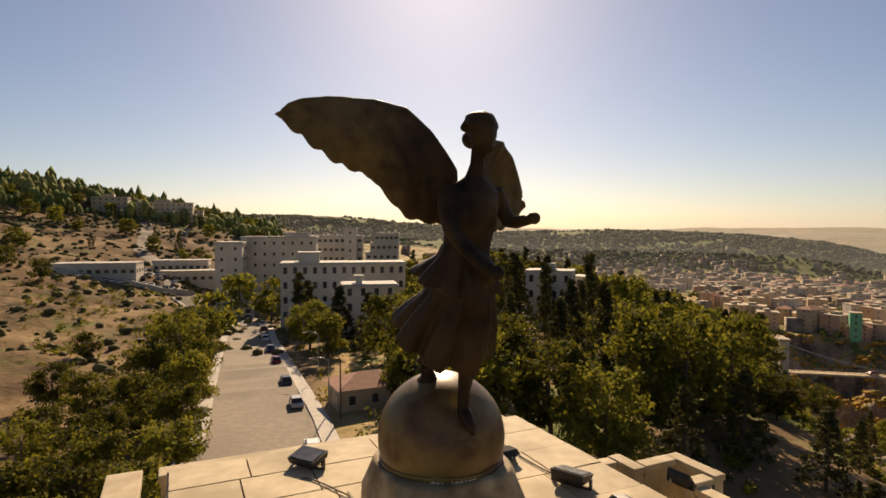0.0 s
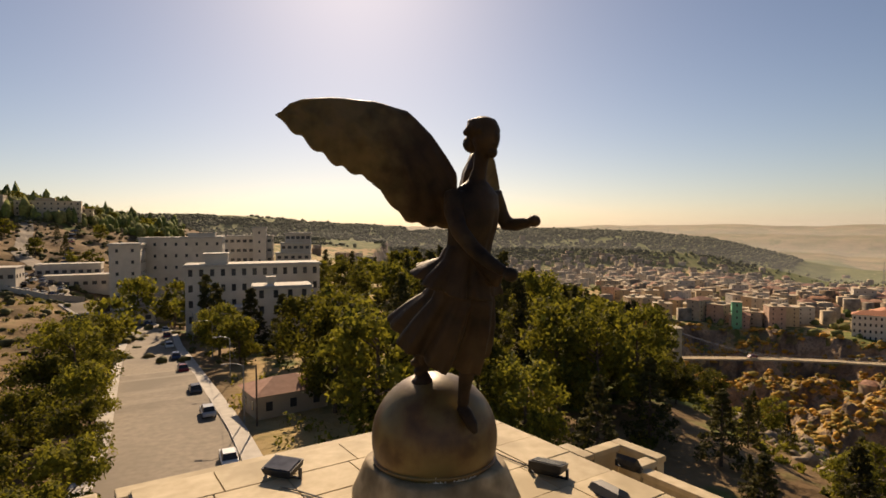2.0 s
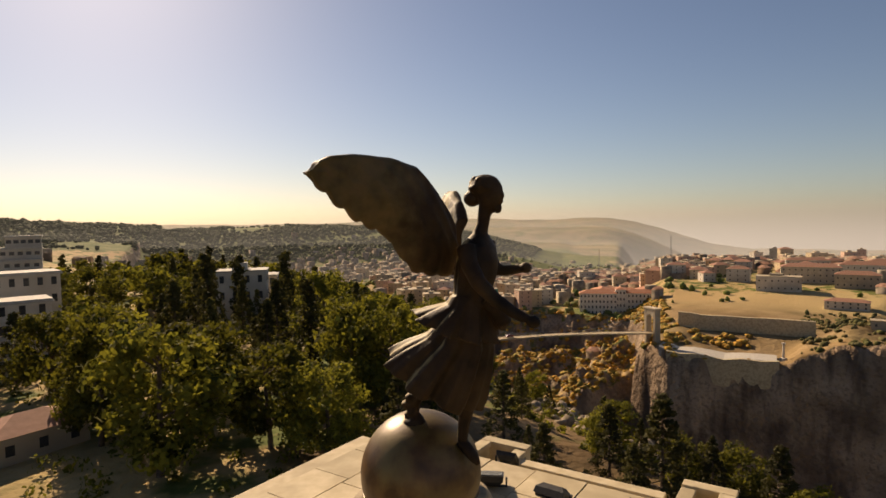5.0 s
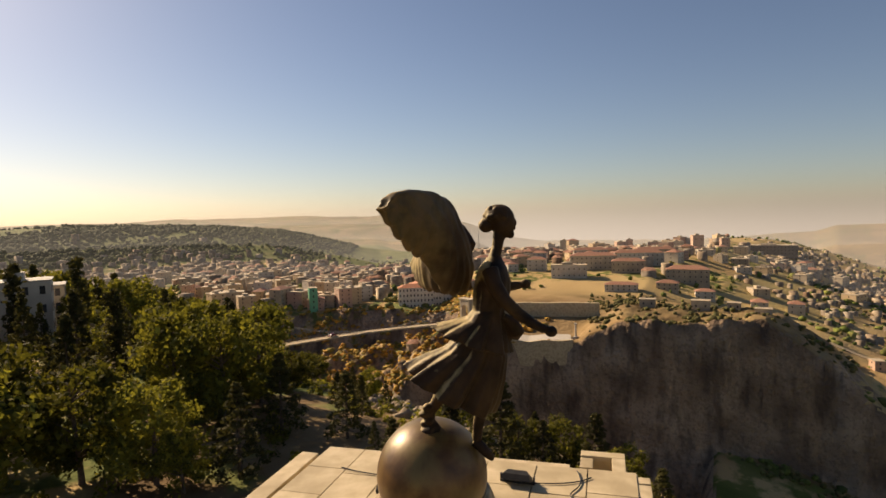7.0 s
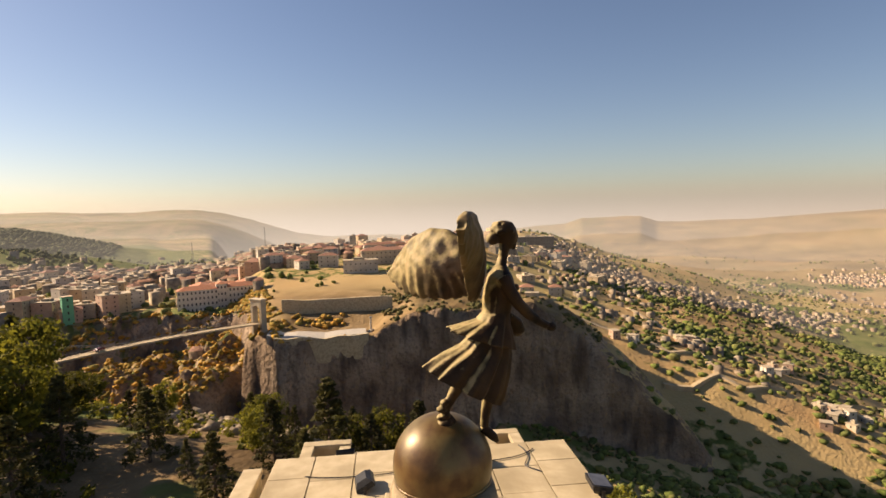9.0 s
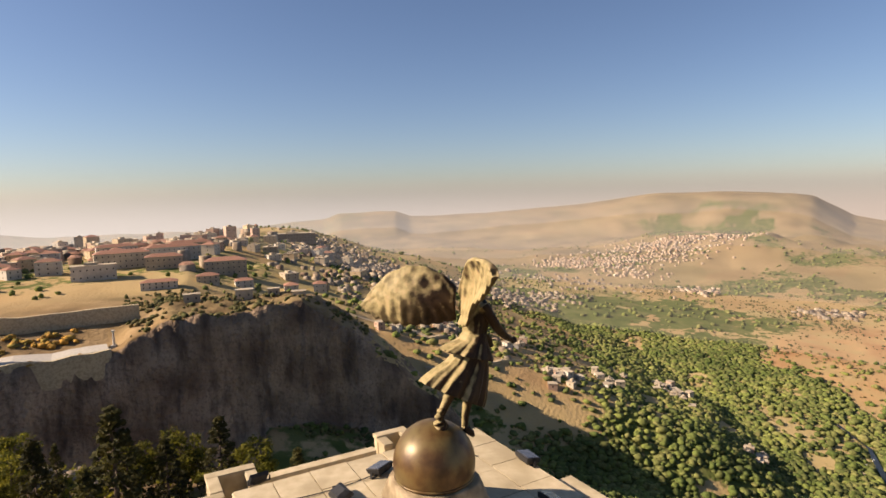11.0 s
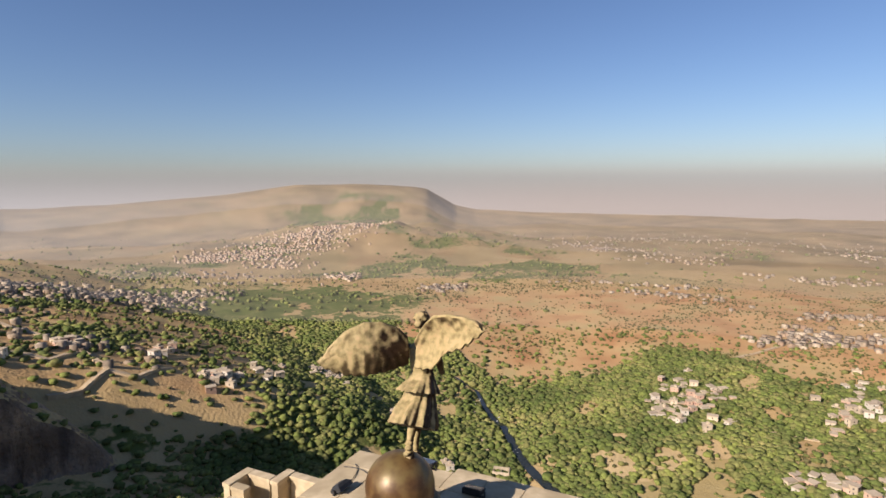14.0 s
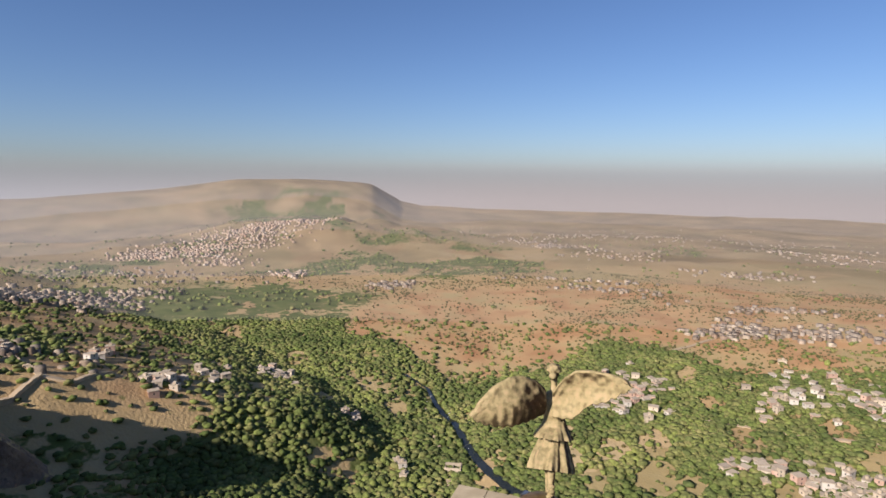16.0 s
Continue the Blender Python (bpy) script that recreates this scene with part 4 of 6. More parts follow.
M_BUSH = patchy(island_mat("valley_foliage", [(0.110, 0.140, 0.036), (0.150, 0.178, 0.044), (0.096, 0.118, 0.036), (0.185, 0.182, 0.060), (0.118, 0.138, 0.040)], scale=0.5))
M_RIDGE = island_mat("ridge_foliage", [(0.075, 0.082, 0.040), (0.10, 0.105, 0.050), (0.062, 0.068, 0.034)], scale=0.3)
M_SCRUB = island_mat("dry_scrub", [(0.075, 0.075, 0.030), (0.12, 0.105, 0.045), (0.085, 0.085, 0.028), (0.17, 0.125, 0.05)], scale=0.7)
M_GOLD = island_mat("autumn_scrub", [(0.36, 0.19, 0.036), (0.44, 0.26, 0.055), (0.20, 0.17, 0.045), (0.40, 0.20, 0.042)], scale=0.5)
M_FARHOUSE = island_mat("far_house_walls", [(0.22, 0.175, 0.125), (0.30, 0.25, 0.19), (0.18, 0.13, 0.085), (0.38, 0.31, 0.22), (0.23, 0.15, 0.095)], scale=0.25)

_b = bmesh.new()
bmesh.ops.create_icosphere(_b, subdivisions=1, radius=1)
ICO_V = np.array([v.co[:] for v in _b.verts])
ICO_F = np.array([[v.index for v in f.verts] for f in _b.faces])
_b.free()
_b = bmesh.new()
bmesh.ops.create_icosphere(_b, subdivisions=2, radius=1)
ICO2_V = np.array([v.co[:] for v in _b.verts])
ICO2_F = np.array([[v.index for v in f.verts] for f in _b.faces])
_b.free()


def blobs(name, xs, ys, size, tall, material, label, category, seed, fine=False, sink=0.25, vary=(0.55, 1.6)):
    """Uneven foliage clumps standing on the ground."""
    g = np.random.RandomState(seed)
    n = len(xs)
    V, F = (ICO2_V, ICO2_F) if fine else (ICO_V, ICO_F)
    z = height(xs, ys)
    jit = 1 + g.uniform(-0.38, 0.38, (n, len(V), 1))
    both = g.uniform(*vary, (n, 1)) * g.uniform(0.8, 1.0, (n, 1))
    sx = size * g.uniform(0.8, 1.2, (n, 1)) * both
    sy = size * g.uniform(0.8, 1.2, (n, 1)) * both
    sz = tall * g.uniform(0.75, 1.25, (n, 1)) * both
    v = V[None] * jit
    out = np.stack([v[..., 0] * sx + xs[:, None], v[..., 1] * sy + ys[:, None], (v[..., 2] + 1 - 2 * sink) * sz * 0.5 + z[:, None]], -1)
    faces = (F[None] + (np.arange(n) * len(V))[:, None, None]).reshape(-1, 3)
    return bulk(name, out.reshape(-1, 3), faces, material, label, category, smooth=True)


def spread(n, az0, az1, r0, r1, seed, keep):
    """Random places between two bearings and two distances, kept where keep(x, y) exceeds a random number."""
    g = np.random.RandomState(seed)
    az = np.radians(g.uniform(az0, az1, n))
    r = np.sqrt(g.uniform(r0 * r0, r1 * r1, n))
    x, y = -np.sin(az) * r, np.cos(az) * r
    m = keep(x, y) > g.uniform(0, 1, n)
    return x[m], y[m]


def steepness(x, y):
    return np.hypot(height(x + 2, y) - height(x - 2, y), height(x, y + 2) - height(x, y - 2)) / 4


def greenness(x, y):
    return land_green(x, y) * (steepness(x, y) < 0.7)


RIVER = [polar(-150, 318), polar(-146.5, 330), polar(-143.2, 346), polar(-141.1, 366), polar(-139.6, 388), polar(-138.4, 414), polar(-137.3, 448), polar(-136.0, 466), polar(-135.2, 486), polar(-134.4, 520), polar(-132, 552)]


def river_gap(x, y):
    d = np.full(len(x), 1e9)
    for (ax, ay), (bx, by) in zip(RIVER, RIVER[1:]):
        u = np.clip(((x - ax) * (bx - ax) + (y - ay) * (by - ay)) / ((bx - ax) ** 2 + (by - ay) ** 2), 0, 1)
        d = np.minimum(d, np.hypot(x - ax - u * (bx - ax), y - ay - u * (by - ay)))
    return d


x, y = spread(92000, -84, -180, 240, 760, 5, lambda x, y: 0.95 * greenness(x, y) * np.where(np.hypot(x, y) < 320, 0.5, 1.0))
m = river_gap(x, y) > 4.5
blobs("valley_trees", x[m], y[m], 2.5, 3.1, M_BUSH, "dense green trees on the valley floor", "trees", 6)
x, y = spread(26000, -86, -180, 800, 2900, 7, lambda x, y: 0.8 * greenness(x, y))
blobs("far_valley_trees", x, y, 3.2, 4.6, M_BUSH, "green trees along the distant valley", "trees", 8)
x, y = spread(6500, -58, -150, 125, 330, 26, lambda x, y: 0.85 * (steepness(x, y) < 0.95) * sstep(-0.12, 0.08, fbm(x / 26, y / 26, 4)) * (height(x, y) < -85))
m = river_gap(x, y) > 4.5
blobs("gorge_trees", x[m], y[m], 1.9, 2.9, M_BUSH, "green trees and bushes on the gorge floor", "trees", 27)
x, y = spread(46000, -84, -180, 380, 1250, 9, lambda x, y: np.clip(0.7 - greenness(x, y), 0, 1) * (steepness(x, y) < 0.75) * (0.12 + sstep(-0.1, 0.2, fbm(x / 60, y / 60, 4))) * (1 - 0.72 * sstep(-118, -110, bearing(x, y))))
blobs("hill_scrub", x, y, 1.25, 1.8, M_SCRUB, "dry scrub dotted over orange hillsides", "shrubs", 10)
x, y = spread(11000, -26, -62, 215, 500, 12, lambda x, y: (steepness(x, y) > 0.25) * (steepness(x, y) < 2.0) * (height(x, y) < -58) * 0.8)
blobs("gorge_scrub", x, y, 1.7, 2.2, M_GOLD, "autumn-coloured scrub on the gorge slopes", "shrubs", 13)
x, y = spread(7000, 12, 40, 110, 620, 14, lambda x, y: 0.3 + 0.7 * (height(x, y) > 5))
blobs("hillside_scrub", x, y, 1.2, 1.6, M_SCRUB, "dry scrub on the southern hillside", "shrubs", 15)
x, y = spread(22000, 34, -47, 1060, 1480, 16, lambda x, y: 0.85 * (height(x, y) > -70) * sstep(-0.25, 0.05, fbm(x / 80, y / 80, 4)))
blobs("ridge_woods", x, y, 3.5, 5.2, M_RIDGE, "dark woods along the southern ridge", "trees", 17)
x, y = spread(9500, -57, -107, 380, 1250, 18, lambda x, y: (0.03 + 0.30 * sstep(0.05, 0.17, fbm(x / 70, y / 70, 3)) * sstep(420, 620, np.hypot(x, y)) + 0.35 * bump(x, y, *polar(-79.5, 425), 45, 60)) * (steepness(x, y) < 0.6) * ((np.hypot(x, y) > 440) | (bearing(x, y) < -77)) * (1 - 0.75 * sstep(-87, -90, bearing(x, y)) * sstep(680, 620, np.hypot(x, y))))
blobs("city_trees", x, y, 2.3, 4.4, M_BUSH, "green trees between the city houses", "trees", 19)
x, y = spread(2600, -66, -88, 296, 430, 22, lambda x, y: (0.15 + 0.6 * sstep(-0.05, 0.12, fbm(x / 24, y / 24, 3))) * (steepness(x, y) < 1.2))
blobs("crest_scrub", x, y, 1.3, 2.2, M_SCRUB, "dark scrub and small trees on the cliff crest", "shrubs", 23)
x, y = spread(2200, -20, -60, 420, 1200, 20, lambda x, y: 0.6 * (steepness(x, y) < 0.6))
blobs("park_trees", x, y, 2.6, 5.0, M_BUSH, "green trees between southern city houses", "trees", 21)


# ---- trees ----
def leaf_cloud(g, centres, radii, per, size):
    """Small leaf quads strewn through uneven puffs."""
    V = []
    for c, rad in zip(centres, radii):
        d = g.normal(size=(per, 3))
        d /= np.linalg.norm(d, axis=1, keepdims=True)
        p = c + d * rad * g.uniform(0.45, 1.05, (per, 1)) * np.array([1, 1, 0.72])
        a = g.normal(size=(per, 3))
        a /= np.linalg.norm(a, axis=1, keepdims=True)
        b = np.cross(a, d)
        b /= np.linalg.norm(b, axis=1, keepdims=True) + 1e-6
        s = size * g.uniform(0.6, 1.4, (per, 1))
        V.append(np.stack([p - a * s - b * s * 0.55, p + a * s - b * s * 0.45, p + a * s * 0.8 + b * s * 0.6, p - a * s * 0.7 + b * s * 0.5], 1))
    V = np.concatenate(V).reshape(-1, 3)
    return V, np.arange(len(V)).reshape(-1, 4)


def leafy_clumps(name, xs, ys, size, material, label, seed):
    """Low shrubs of small leaves on the ground."""
    g = np.random.RandomState(seed)
    z = height(xs, ys)
    s = size * g.uniform(0.5, 1.5, len(xs))
    cs = [np.array([a, b, c + 0.35 * k]) for a, b, c, k in zip(xs, ys, z, s)]
    V, F = leaf_cloud(g, cs, s, 34, 0.24)
    return bulk(name, V, F, material, label, "shrubs")


def crown_mesh(name, V, F, material):
    me = bpy.data.meshes.new(name)
    me.from_pydata(V.tolist(), [], F.tolist())
    me.materials.append(material)
    return me


def build_tree(kind, seed, far=False):
    """A tree about 10 m tall at the origin: trunk with limbs, crown."""
    g = np.random.RandomState(seed)
    bm, bb = bmesh.new(), bmesh.new()
    if kind == "pine":
        lean = g.uniform(-0.5, 0.5, 2)
        loft(bm, [[(u * lean[0] + w * math.cos(0.785 * k), u * lean[1] + w * math.sin(0.785 * k), z) for k in range(8)] for u, z, w in ((0, -1.0, 0.27), (0.15, 1.5, 0.21), (0.5, 4.0, 0.17), (1, 8.0, 0.06))])
        cs, rs = [], []
        for k in range(34):
            a, hgt = g.uniform(0, 6.28), g.uniform(1.9, 9.0)
            reach = (1 - ((hgt - 5.2) / 5.0) ** 2) * g.uniform(1.0, 3.4) + 0.4
            c = np.array([lean[0] * hgt / 8 + math.cos(a) * reach, lean[1] * hgt / 8 + math.sin(a) * reach, hgt])
            cs.append(c)
            rs.append(g.uniform(0.95, 1.9))
            if k % 2 == 0:
                rod(bb, (lean[0] * 0.6, lean[1] * 0.6, max(2.0, hgt - 1.6)), c, 0.07, 0.025, 5)
        V, F = leaf_cloud(g, cs, rs, 30 if far else 125, 0.36 if far else 0.19)
        leaf = M_LEAF
    elif kind == "conifer":
        rod(bm, (0, 0, -1.0), (0, 0, 9.6), 0.20, 0.03, 8)
        cs, rs = [], []
        for k in range(46):
            hgt = 1.2 + 8.6 * (k / 46)
            a = 2.4 * k + g.uniform(-0.4, 0.4)
            reach = (1 - hgt / 10.4) * 2.5 * g.uniform(0.65, 1.1)
            c = np.array([math.cos(a) * reach, math.sin(a) * reach, hgt - 0.25 * reach])
            cs.append(c)
            rs.append(0.30 + 0.5 * (1 - hgt / 10.4) * g.uniform(0.8, 1.3))
            rod(bb, (0, 0, hgt), c, 0.05, 0.02, 4)
        V, F = leaf_cloud(g, cs, rs, 14 if far else 44, 0.28 if far else 0.16)
        leaf = M_LEAFDK
    else:
        rod(bm, (0, 0, -1.0), (0, 0, 9.0), 0.20, 0.04, 8)
        cs = [np.array([g.uniform(-0.4, 0.4), g.uniform(-0.4, 0.4), h]) for h in np.linspace(0.9, 9.6, 26)]
        rs = [0.35 + 0.75 * math.sin(math.pi * min(1, 0.12 + 0.88 * (h[2] / 10.2))) for h in cs]
        V, F = leaf_cloud(g, cs, rs, 20 if far else 60, 0.28 if far else 0.16)
        leaf = M_LEAFDK
    if kind == "cypress":
        for k in range(8):
            rod(bb, (0, 0, 1 + k), (0.5 * math.cos(2.4 * k), 0.5 * math.sin(2.4 * k), 2 + k), 0.04, 0.015, 4)
    return mesh_from(bm, "trunk", M_BARK), mesh_from(bb, "branchwork", M_BARK), crown_mesh("crown", V, F, leaf)


TREES = {"pine": [build_tree("pine", s) for s in (1, 2, 3, 4)], "conifer": [build_tree("conifer", s) for s in (5, 6)], "cypress": [build_tree("cypress", s) for s in (8, 9)]}
FAR_TREES = {"pine": [build_tree("pine", s, True) for s in (1, 2, 3, 4)], "conifer": [build_tree("conifer", s, True) for s in (5, 6)], "cypress": [build_tree("cypress", s, True) for s in (8, 9)]}
TREE_TAG = {"pine": ("pine_tree", "tall green pine tree with a rounded uneven crown"), "conifer": ("conifer", "dark pointed conifer with layered branches"), "cypress": ("cypress", "slender dark green cypress tree")}
tree_rng = random.Random(21)
tree_spots = []


def tree(kind, x, y, tall, wide=1.0):
    nm, lab = TREE_TAG[kind]
    tk, br, cr = tree_rng.choice((TREES if math.hypot(x, y) < 125 else FAR_TREES)[kind])
    e = new(nm)
    s = tall / 10.0
    e.matrix_basis = Matrix.Translation((x, y, ground_z(x, y) - 0.1)) @ Matrix.Rotation(tree_rng.uniform(0, 6.28), 4, "Z") @ Matrix.Diagonal((s * wide, s * wide, s, 1))
    tagged(e, lab, "tree", nm + "s around the monument")
    for n, me in (("trunk", tk), ("branchwork", br), ("crown", cr)):
        o = new(n, me)
        o.parent = e
        if n != "trunk":
            tagged(o, kind="stuff")
    tree_spots.append((x, y))


ROAD = [(-8, 16), (-13, 36), (-21, 66), (-33.5, 104), (-44, 136), (-53, 168), (-66, 192), (-92, 214)]
ROAD_W = [17, 15, 13, 11.5, 10.5, 9.5, 8.5, 7.5]


def road_gap(x, y):
    d = 1e9
    for (ax, ay), (bx, by), w in zip(ROAD, ROAD[1:], ROAD_W):
        u = min(1, max(0, ((x - ax) * (bx - ax) + (y - ay) * (by - ay)) / ((bx - ax) ** 2 + (by - ay) ** 2)))
        d = min(d, math.hypot(x - ax - u * (bx - ax), y - ay - u * (by - ay)) - w / 2)
    return d


# single trees by bearing, distance, height
for kind, az, r, tall in (("pine", -3, 58, 17), ("pine", -8, 66, 15), ("pine", 1.0, 78, 13), ("pine", 4.0, 104, 14), ("pine", 0, 94, 16), ("pine", -14, 60, 13), ("pine", -20, 55, 11),
                          ("conifer", -33, 62, 10), ("conifer", -58, 44, 10.6), ("conifer", -52, 50, 7.4), ("conifer", -63, 44, 6.8), ("conifer", -40, 58, 8.2), ("conifer", -55, 43, 6.5),
                          ("conifer", -77, 38, 6.0), ("pine", -85, 36, 5.2), ("pine", -93.5, 33, 5.2), ("conifer", -28, 52, 10), ("conifer", -45, 44, 7.2), ("conifer", -69, 46, 7.4), ("pine", -72.5, 44, 5.0), ("pine", -65, 50, 6),
                          ("pine", 25, 104, 13), ("pine", 22.5, 118, 12.5), ("pine", 27.5, 92, 10), ("pine", 33, 62, 8), ("pine", 26, 66, 8),
                          ("pine", 24, 82, 9), ("pine", 21.5, 140, 14), ("pine", 34, 52, 8), ("pine", 37, 70, 7), ("pine", 28, 50, 8.5), ("pine", 31, 44, 7.5), ("pine", 36, 46, 8), ("pine", 39, 58, 8.5), ("pine", 29.5, 72, 9), ("pine", 33, 84, 8), ("pine", 24.5, 96, 12), ("pine", 40, 42, 7), ("pine", 35, 98, 7.5), ("pine", 27, 38, 6),
                          ("conifer", 9, 128, 14), ("conifer", 6, 118, 13), ("cypress", 13, 150, 17), ("cypress", 12, 140, 15), ("pine", 13.5, 172, 16), ("pine", 10.2, 112, 10), ("pine", 12.0, 124, 12),
                          ("cypress", -9.5, 128, 20), ("cypress", -12.5, 150, 18), ("cypress", -17, 140, 19), ("pine", 18.6, 205, 16), ("pine", 15.5, 190, 15)):
    px, py = polar(az, r)
    tree(kind, px, py, tall, 1.3 if kind == "conifer" else 1.05)
# forest on the slope down to the bridge
tries = 0
while len(tree_spots) < 205 and tries < 6000:
    tries += 1
    az, r = tree_rng.uniform(-33, 4), math.sqrt(tree_rng.uniform(62**2, 262**2))
    px, py = polar(az, r)
    if road_gap(px, py) < 4 or ground_z(px, py) < -62 or (py > 150 and -5 < az < 16 and r < 330):
        continue
    if min(math.hypot(px - a, py - b) for a, b in tree_spots) < 6.0:
        continue
    tree(tree_rng.choices(("pine", "conifer", "cypress"), (5, 3, 2))[0], px, py, tree_rng.uniform(8, 18), tree_rng.uniform(0.85, 1.2))
# trees behind the hospital
spot_rng = random.Random(77)
for k in range(34):
    px, py = polar(spot_rng.uniform(-9, 4.2), spot_rng.uniform(178, 330))
    tree(spot_rng.choice(("pine", "pine", "cypress")), px, py, spot_rng.uniform(9, 15), spot_rng.uniform(1.0, 1.35))
# conifers on the rocky slope towards the gorge
while len(tree_spots) < 284 and tries < 9000:
    tries += 1
    az, r = tree_rng.uniform(-64, -22), math.sqrt(tree_rng.uniform(46**2, 120**2))
    px, py = polar(az, r)
    if ground_z(px, py) < -64 or min(math.hypot(px - a, py - b) for a, b in tree_spots) < 4.2:
        continue
    tree(tree_rng.choices(("conifer", "pine"), (3, 2))[0], px, py, tree_rng.uniform(3.5, 6.0) * (1.5 if az > -36 else 1.0), tree_rng.uniform(0.9, 1.3))
# hillside pines
while len(tree_spots) < 334 and tries < 12000:
    tries += 1
    az, r = tree_rng.uniform(15, 39), tree_rng.uniform(130, 520)
    px, py = polar(az, r)
    if road_gap(px, py) < 5 or (230 < r < 330 and az < 34 and tree_rng.random() < 0.9) or (az > 24 and r < 235 and tree_rng.random() < 0.85):
        continue
    if min(math.hypot(px - a, py - b) for a, b in tree_spots) < 9:
        continue
    tree(tree_rng.choices(("pine", "conifer"), (3, 1))[0], px, py, tree_rng.uniform(6, 11), 1.1)
g = np.random.RandomState(33)
az = np.radians(g.uniform(14, 40, 700))
r = g.uniform(430, 560, 700)
blobs("skyline_pines", -np.sin(az) * r, np.cos(az) * r, 2.2, 9.0, M_BUSH, "row of dark pines along the hill crest", "trees", 34)
x, y = spread(2600, -16, -100, 34, 130, 35, lambda x, y: 0.75 * (side(x, y, RIM_HOME) < 14) * (steepness(x, y) < 2.2))
leafy_clumps("slope_shrubs", x, y, 0.9, M_LEAF, "green shrubs on the rocky slope below", 36)
x, y = spread(1500, 36, -34, 30, 240, 37, lambda x, y: 0.8 + 0 * x)
m = np.array([road_gap(a, b) > 2.5 for a, b in zip(x, y)])
leafy_clumps("undergrowth", x[m], y[m], 1.3, M_LEAF, "low green undergrowth beneath the pines", 38)


# ---- road, kerbs, pavement ----
def ribbon(bm, pts, widths, lift, side0=-0.5, side1=0.5, thick=0.0, step=4.0):
    """A strip laid on the ground along a line; side0..side1 are fractions of its width."""
    P, W = [], []
    for (a, b), (wa, wb) in zip(zip(pts, pts[1:]), zip(widths, widths[1:])):
        n = max(1, int(math.hypot(b[0] - a[0], b[1] - a[1]) / step))
        for k in range(n):
            u = k / n
            P.append((a[0] + (b[0] - a[0]) * u, a[1] + (b[1] - a[1]) * u))
            W.append(wa + (wb - wa) * u)
    P.append(pts[-1])
    W.append(widths[-1])
    rows = []
    for i, (p, w) in enumerate(zip(P, W)):
        q0, q1 = P[max(i - 1, 0)], P[min(i + 1, len(P) - 1)]
        d = Vector((q1[0] - q0[0], q1[1] - q0[1], 0)).normalized()
        n = Vector((-d.y, d.x, 0))
        row = []
        m = 5
        zs = [ground_z(p[0] + n.x * w * s, p[1] + n.y * w * s) for s in np.linspace(side0, side1, m)]
        zt = max(zs) if thick else None
        for k, s in enumerate(np.linspace(side0, side1, m)):
            row.append(bm.verts.new((p[0] + n.x * w * s, p[1] + n.y * w * s, (zt if thick else zs[k]) + lift)))
        if thick:
            row = [bm.verts.new(row[0].co - Vector((0, 0, thick)))] + row + [bm.verts.new(row[-1].co - Vector((0, 0, thick)))]
        rows.append(row)
    for a, b in zip(rows, rows[1:]):
        for k in range(len(a) - 1):
            bm.faces.new((a[k], a[k + 1], b[k + 1], b[k]))
    return bm


solo("road", ribbon(bmesh.new(), ROAD, ROAD_W, 0.25, thick=1.2, step=3), M_ASPHALT, "sunlit pale asphalt street with tree shadows", "road", "structure")
for s in (-1, 1):
    bm = ribbon(bmesh.new(), ROAD, ROAD_W, 0.42, s * 0.5 if s > 0 else -0.5 - 0.16, s * 0.5 + 0.16 if s > 0 else -0.5, thick=1.4, step=3)
    solo("pavement", bm, M_CONC, "raised pale concrete pavement beside the street", "pavement", "structure")
M_DIRT = mat("dirt_track", (0.36, 0.27, 0.16), (0.46, 0.36, 0.23), 0.3, 0.95, 0.2)
for k, line in enumerate(([(-93, 214), (-120, 262), (-150, 300), (-175, 360), (-205, 420), (-230, 520)], [(-120, 262), (-90, 300), (-60, 330), (-20, 380)])):
    solo("road", ribbon(bmesh.new(), line, [7] * len(line), 0.3, step=5), M_ASPHALT, "pale side road climbing the hillside", "road", "structure")
for line, w in (([polar(-82.5, 452), polar(-86, 440), polar(-92.3, 432), polar(-94.5, 420), polar(-96.6, 440)], 4.5), ([polar(-90.5, 560), polar(-95, 490), polar(-97.2, 440), polar(-98.7, 402), polar(-101, 396), polar(-104, 420)], 3.6), ([polar(-98.7, 402), polar(-96.5, 384), polar(-94, 380)], 3.6), ([polar(-156, 470), polar(-163, 480), polar(-170, 480), polar(-178, 500)], 4),
                ([polar(-136.9, 345), polar(-136.2, 380), polar(-135, 425), polar(-134, 470)], 3.5), ([polar(-159, 655), polar(-161, 690), polar(-163, 735)], 4)):
    solo("track", ribbon(bmesh.new(), line, [w] * len(line), 0.8, thick=4, step=7), M_DIRT, "pale dirt track through dry fields", "track", "structure")

# river with pale boulders
M_WATER = mat("river_water", (0.016, 0.020, 0.019), (0.03, 0.034, 0.03), 0.4, 0.2, 0.3, spec=0.3)
solo("river", ribbon(bmesh.new(), RIVER, [7, 7, 7, 7, 6.5, 6, 6, 5, 4.5, 3, 2.4], 0.7, step=6), M_WATER, "narrow dark river winding along the valley", "water", "structure")
g = np.random.RandomState(41)
i = g.randint(0, len(RIVER) - 2, 240)
u = g.uniform(0, 1, 240)
R0 = np.array(RIVER)
x = R0[i, 0] * (1 - u) + R0[i + 1, 0] * u + g.normal(0, 3.2, 240)
y = R0[i, 1] * (1 - u) + R0[i + 1, 1] * u + g.normal(0, 3.2, 240)
M_BOULDER = island_mat("pale_boulders", [(0.45, 0.43, 0.40), (0.6, 0.58, 0.54), (0.36, 0.34, 0.31)])
m = fbm(x / 14, y / 14, 3) > 0.0
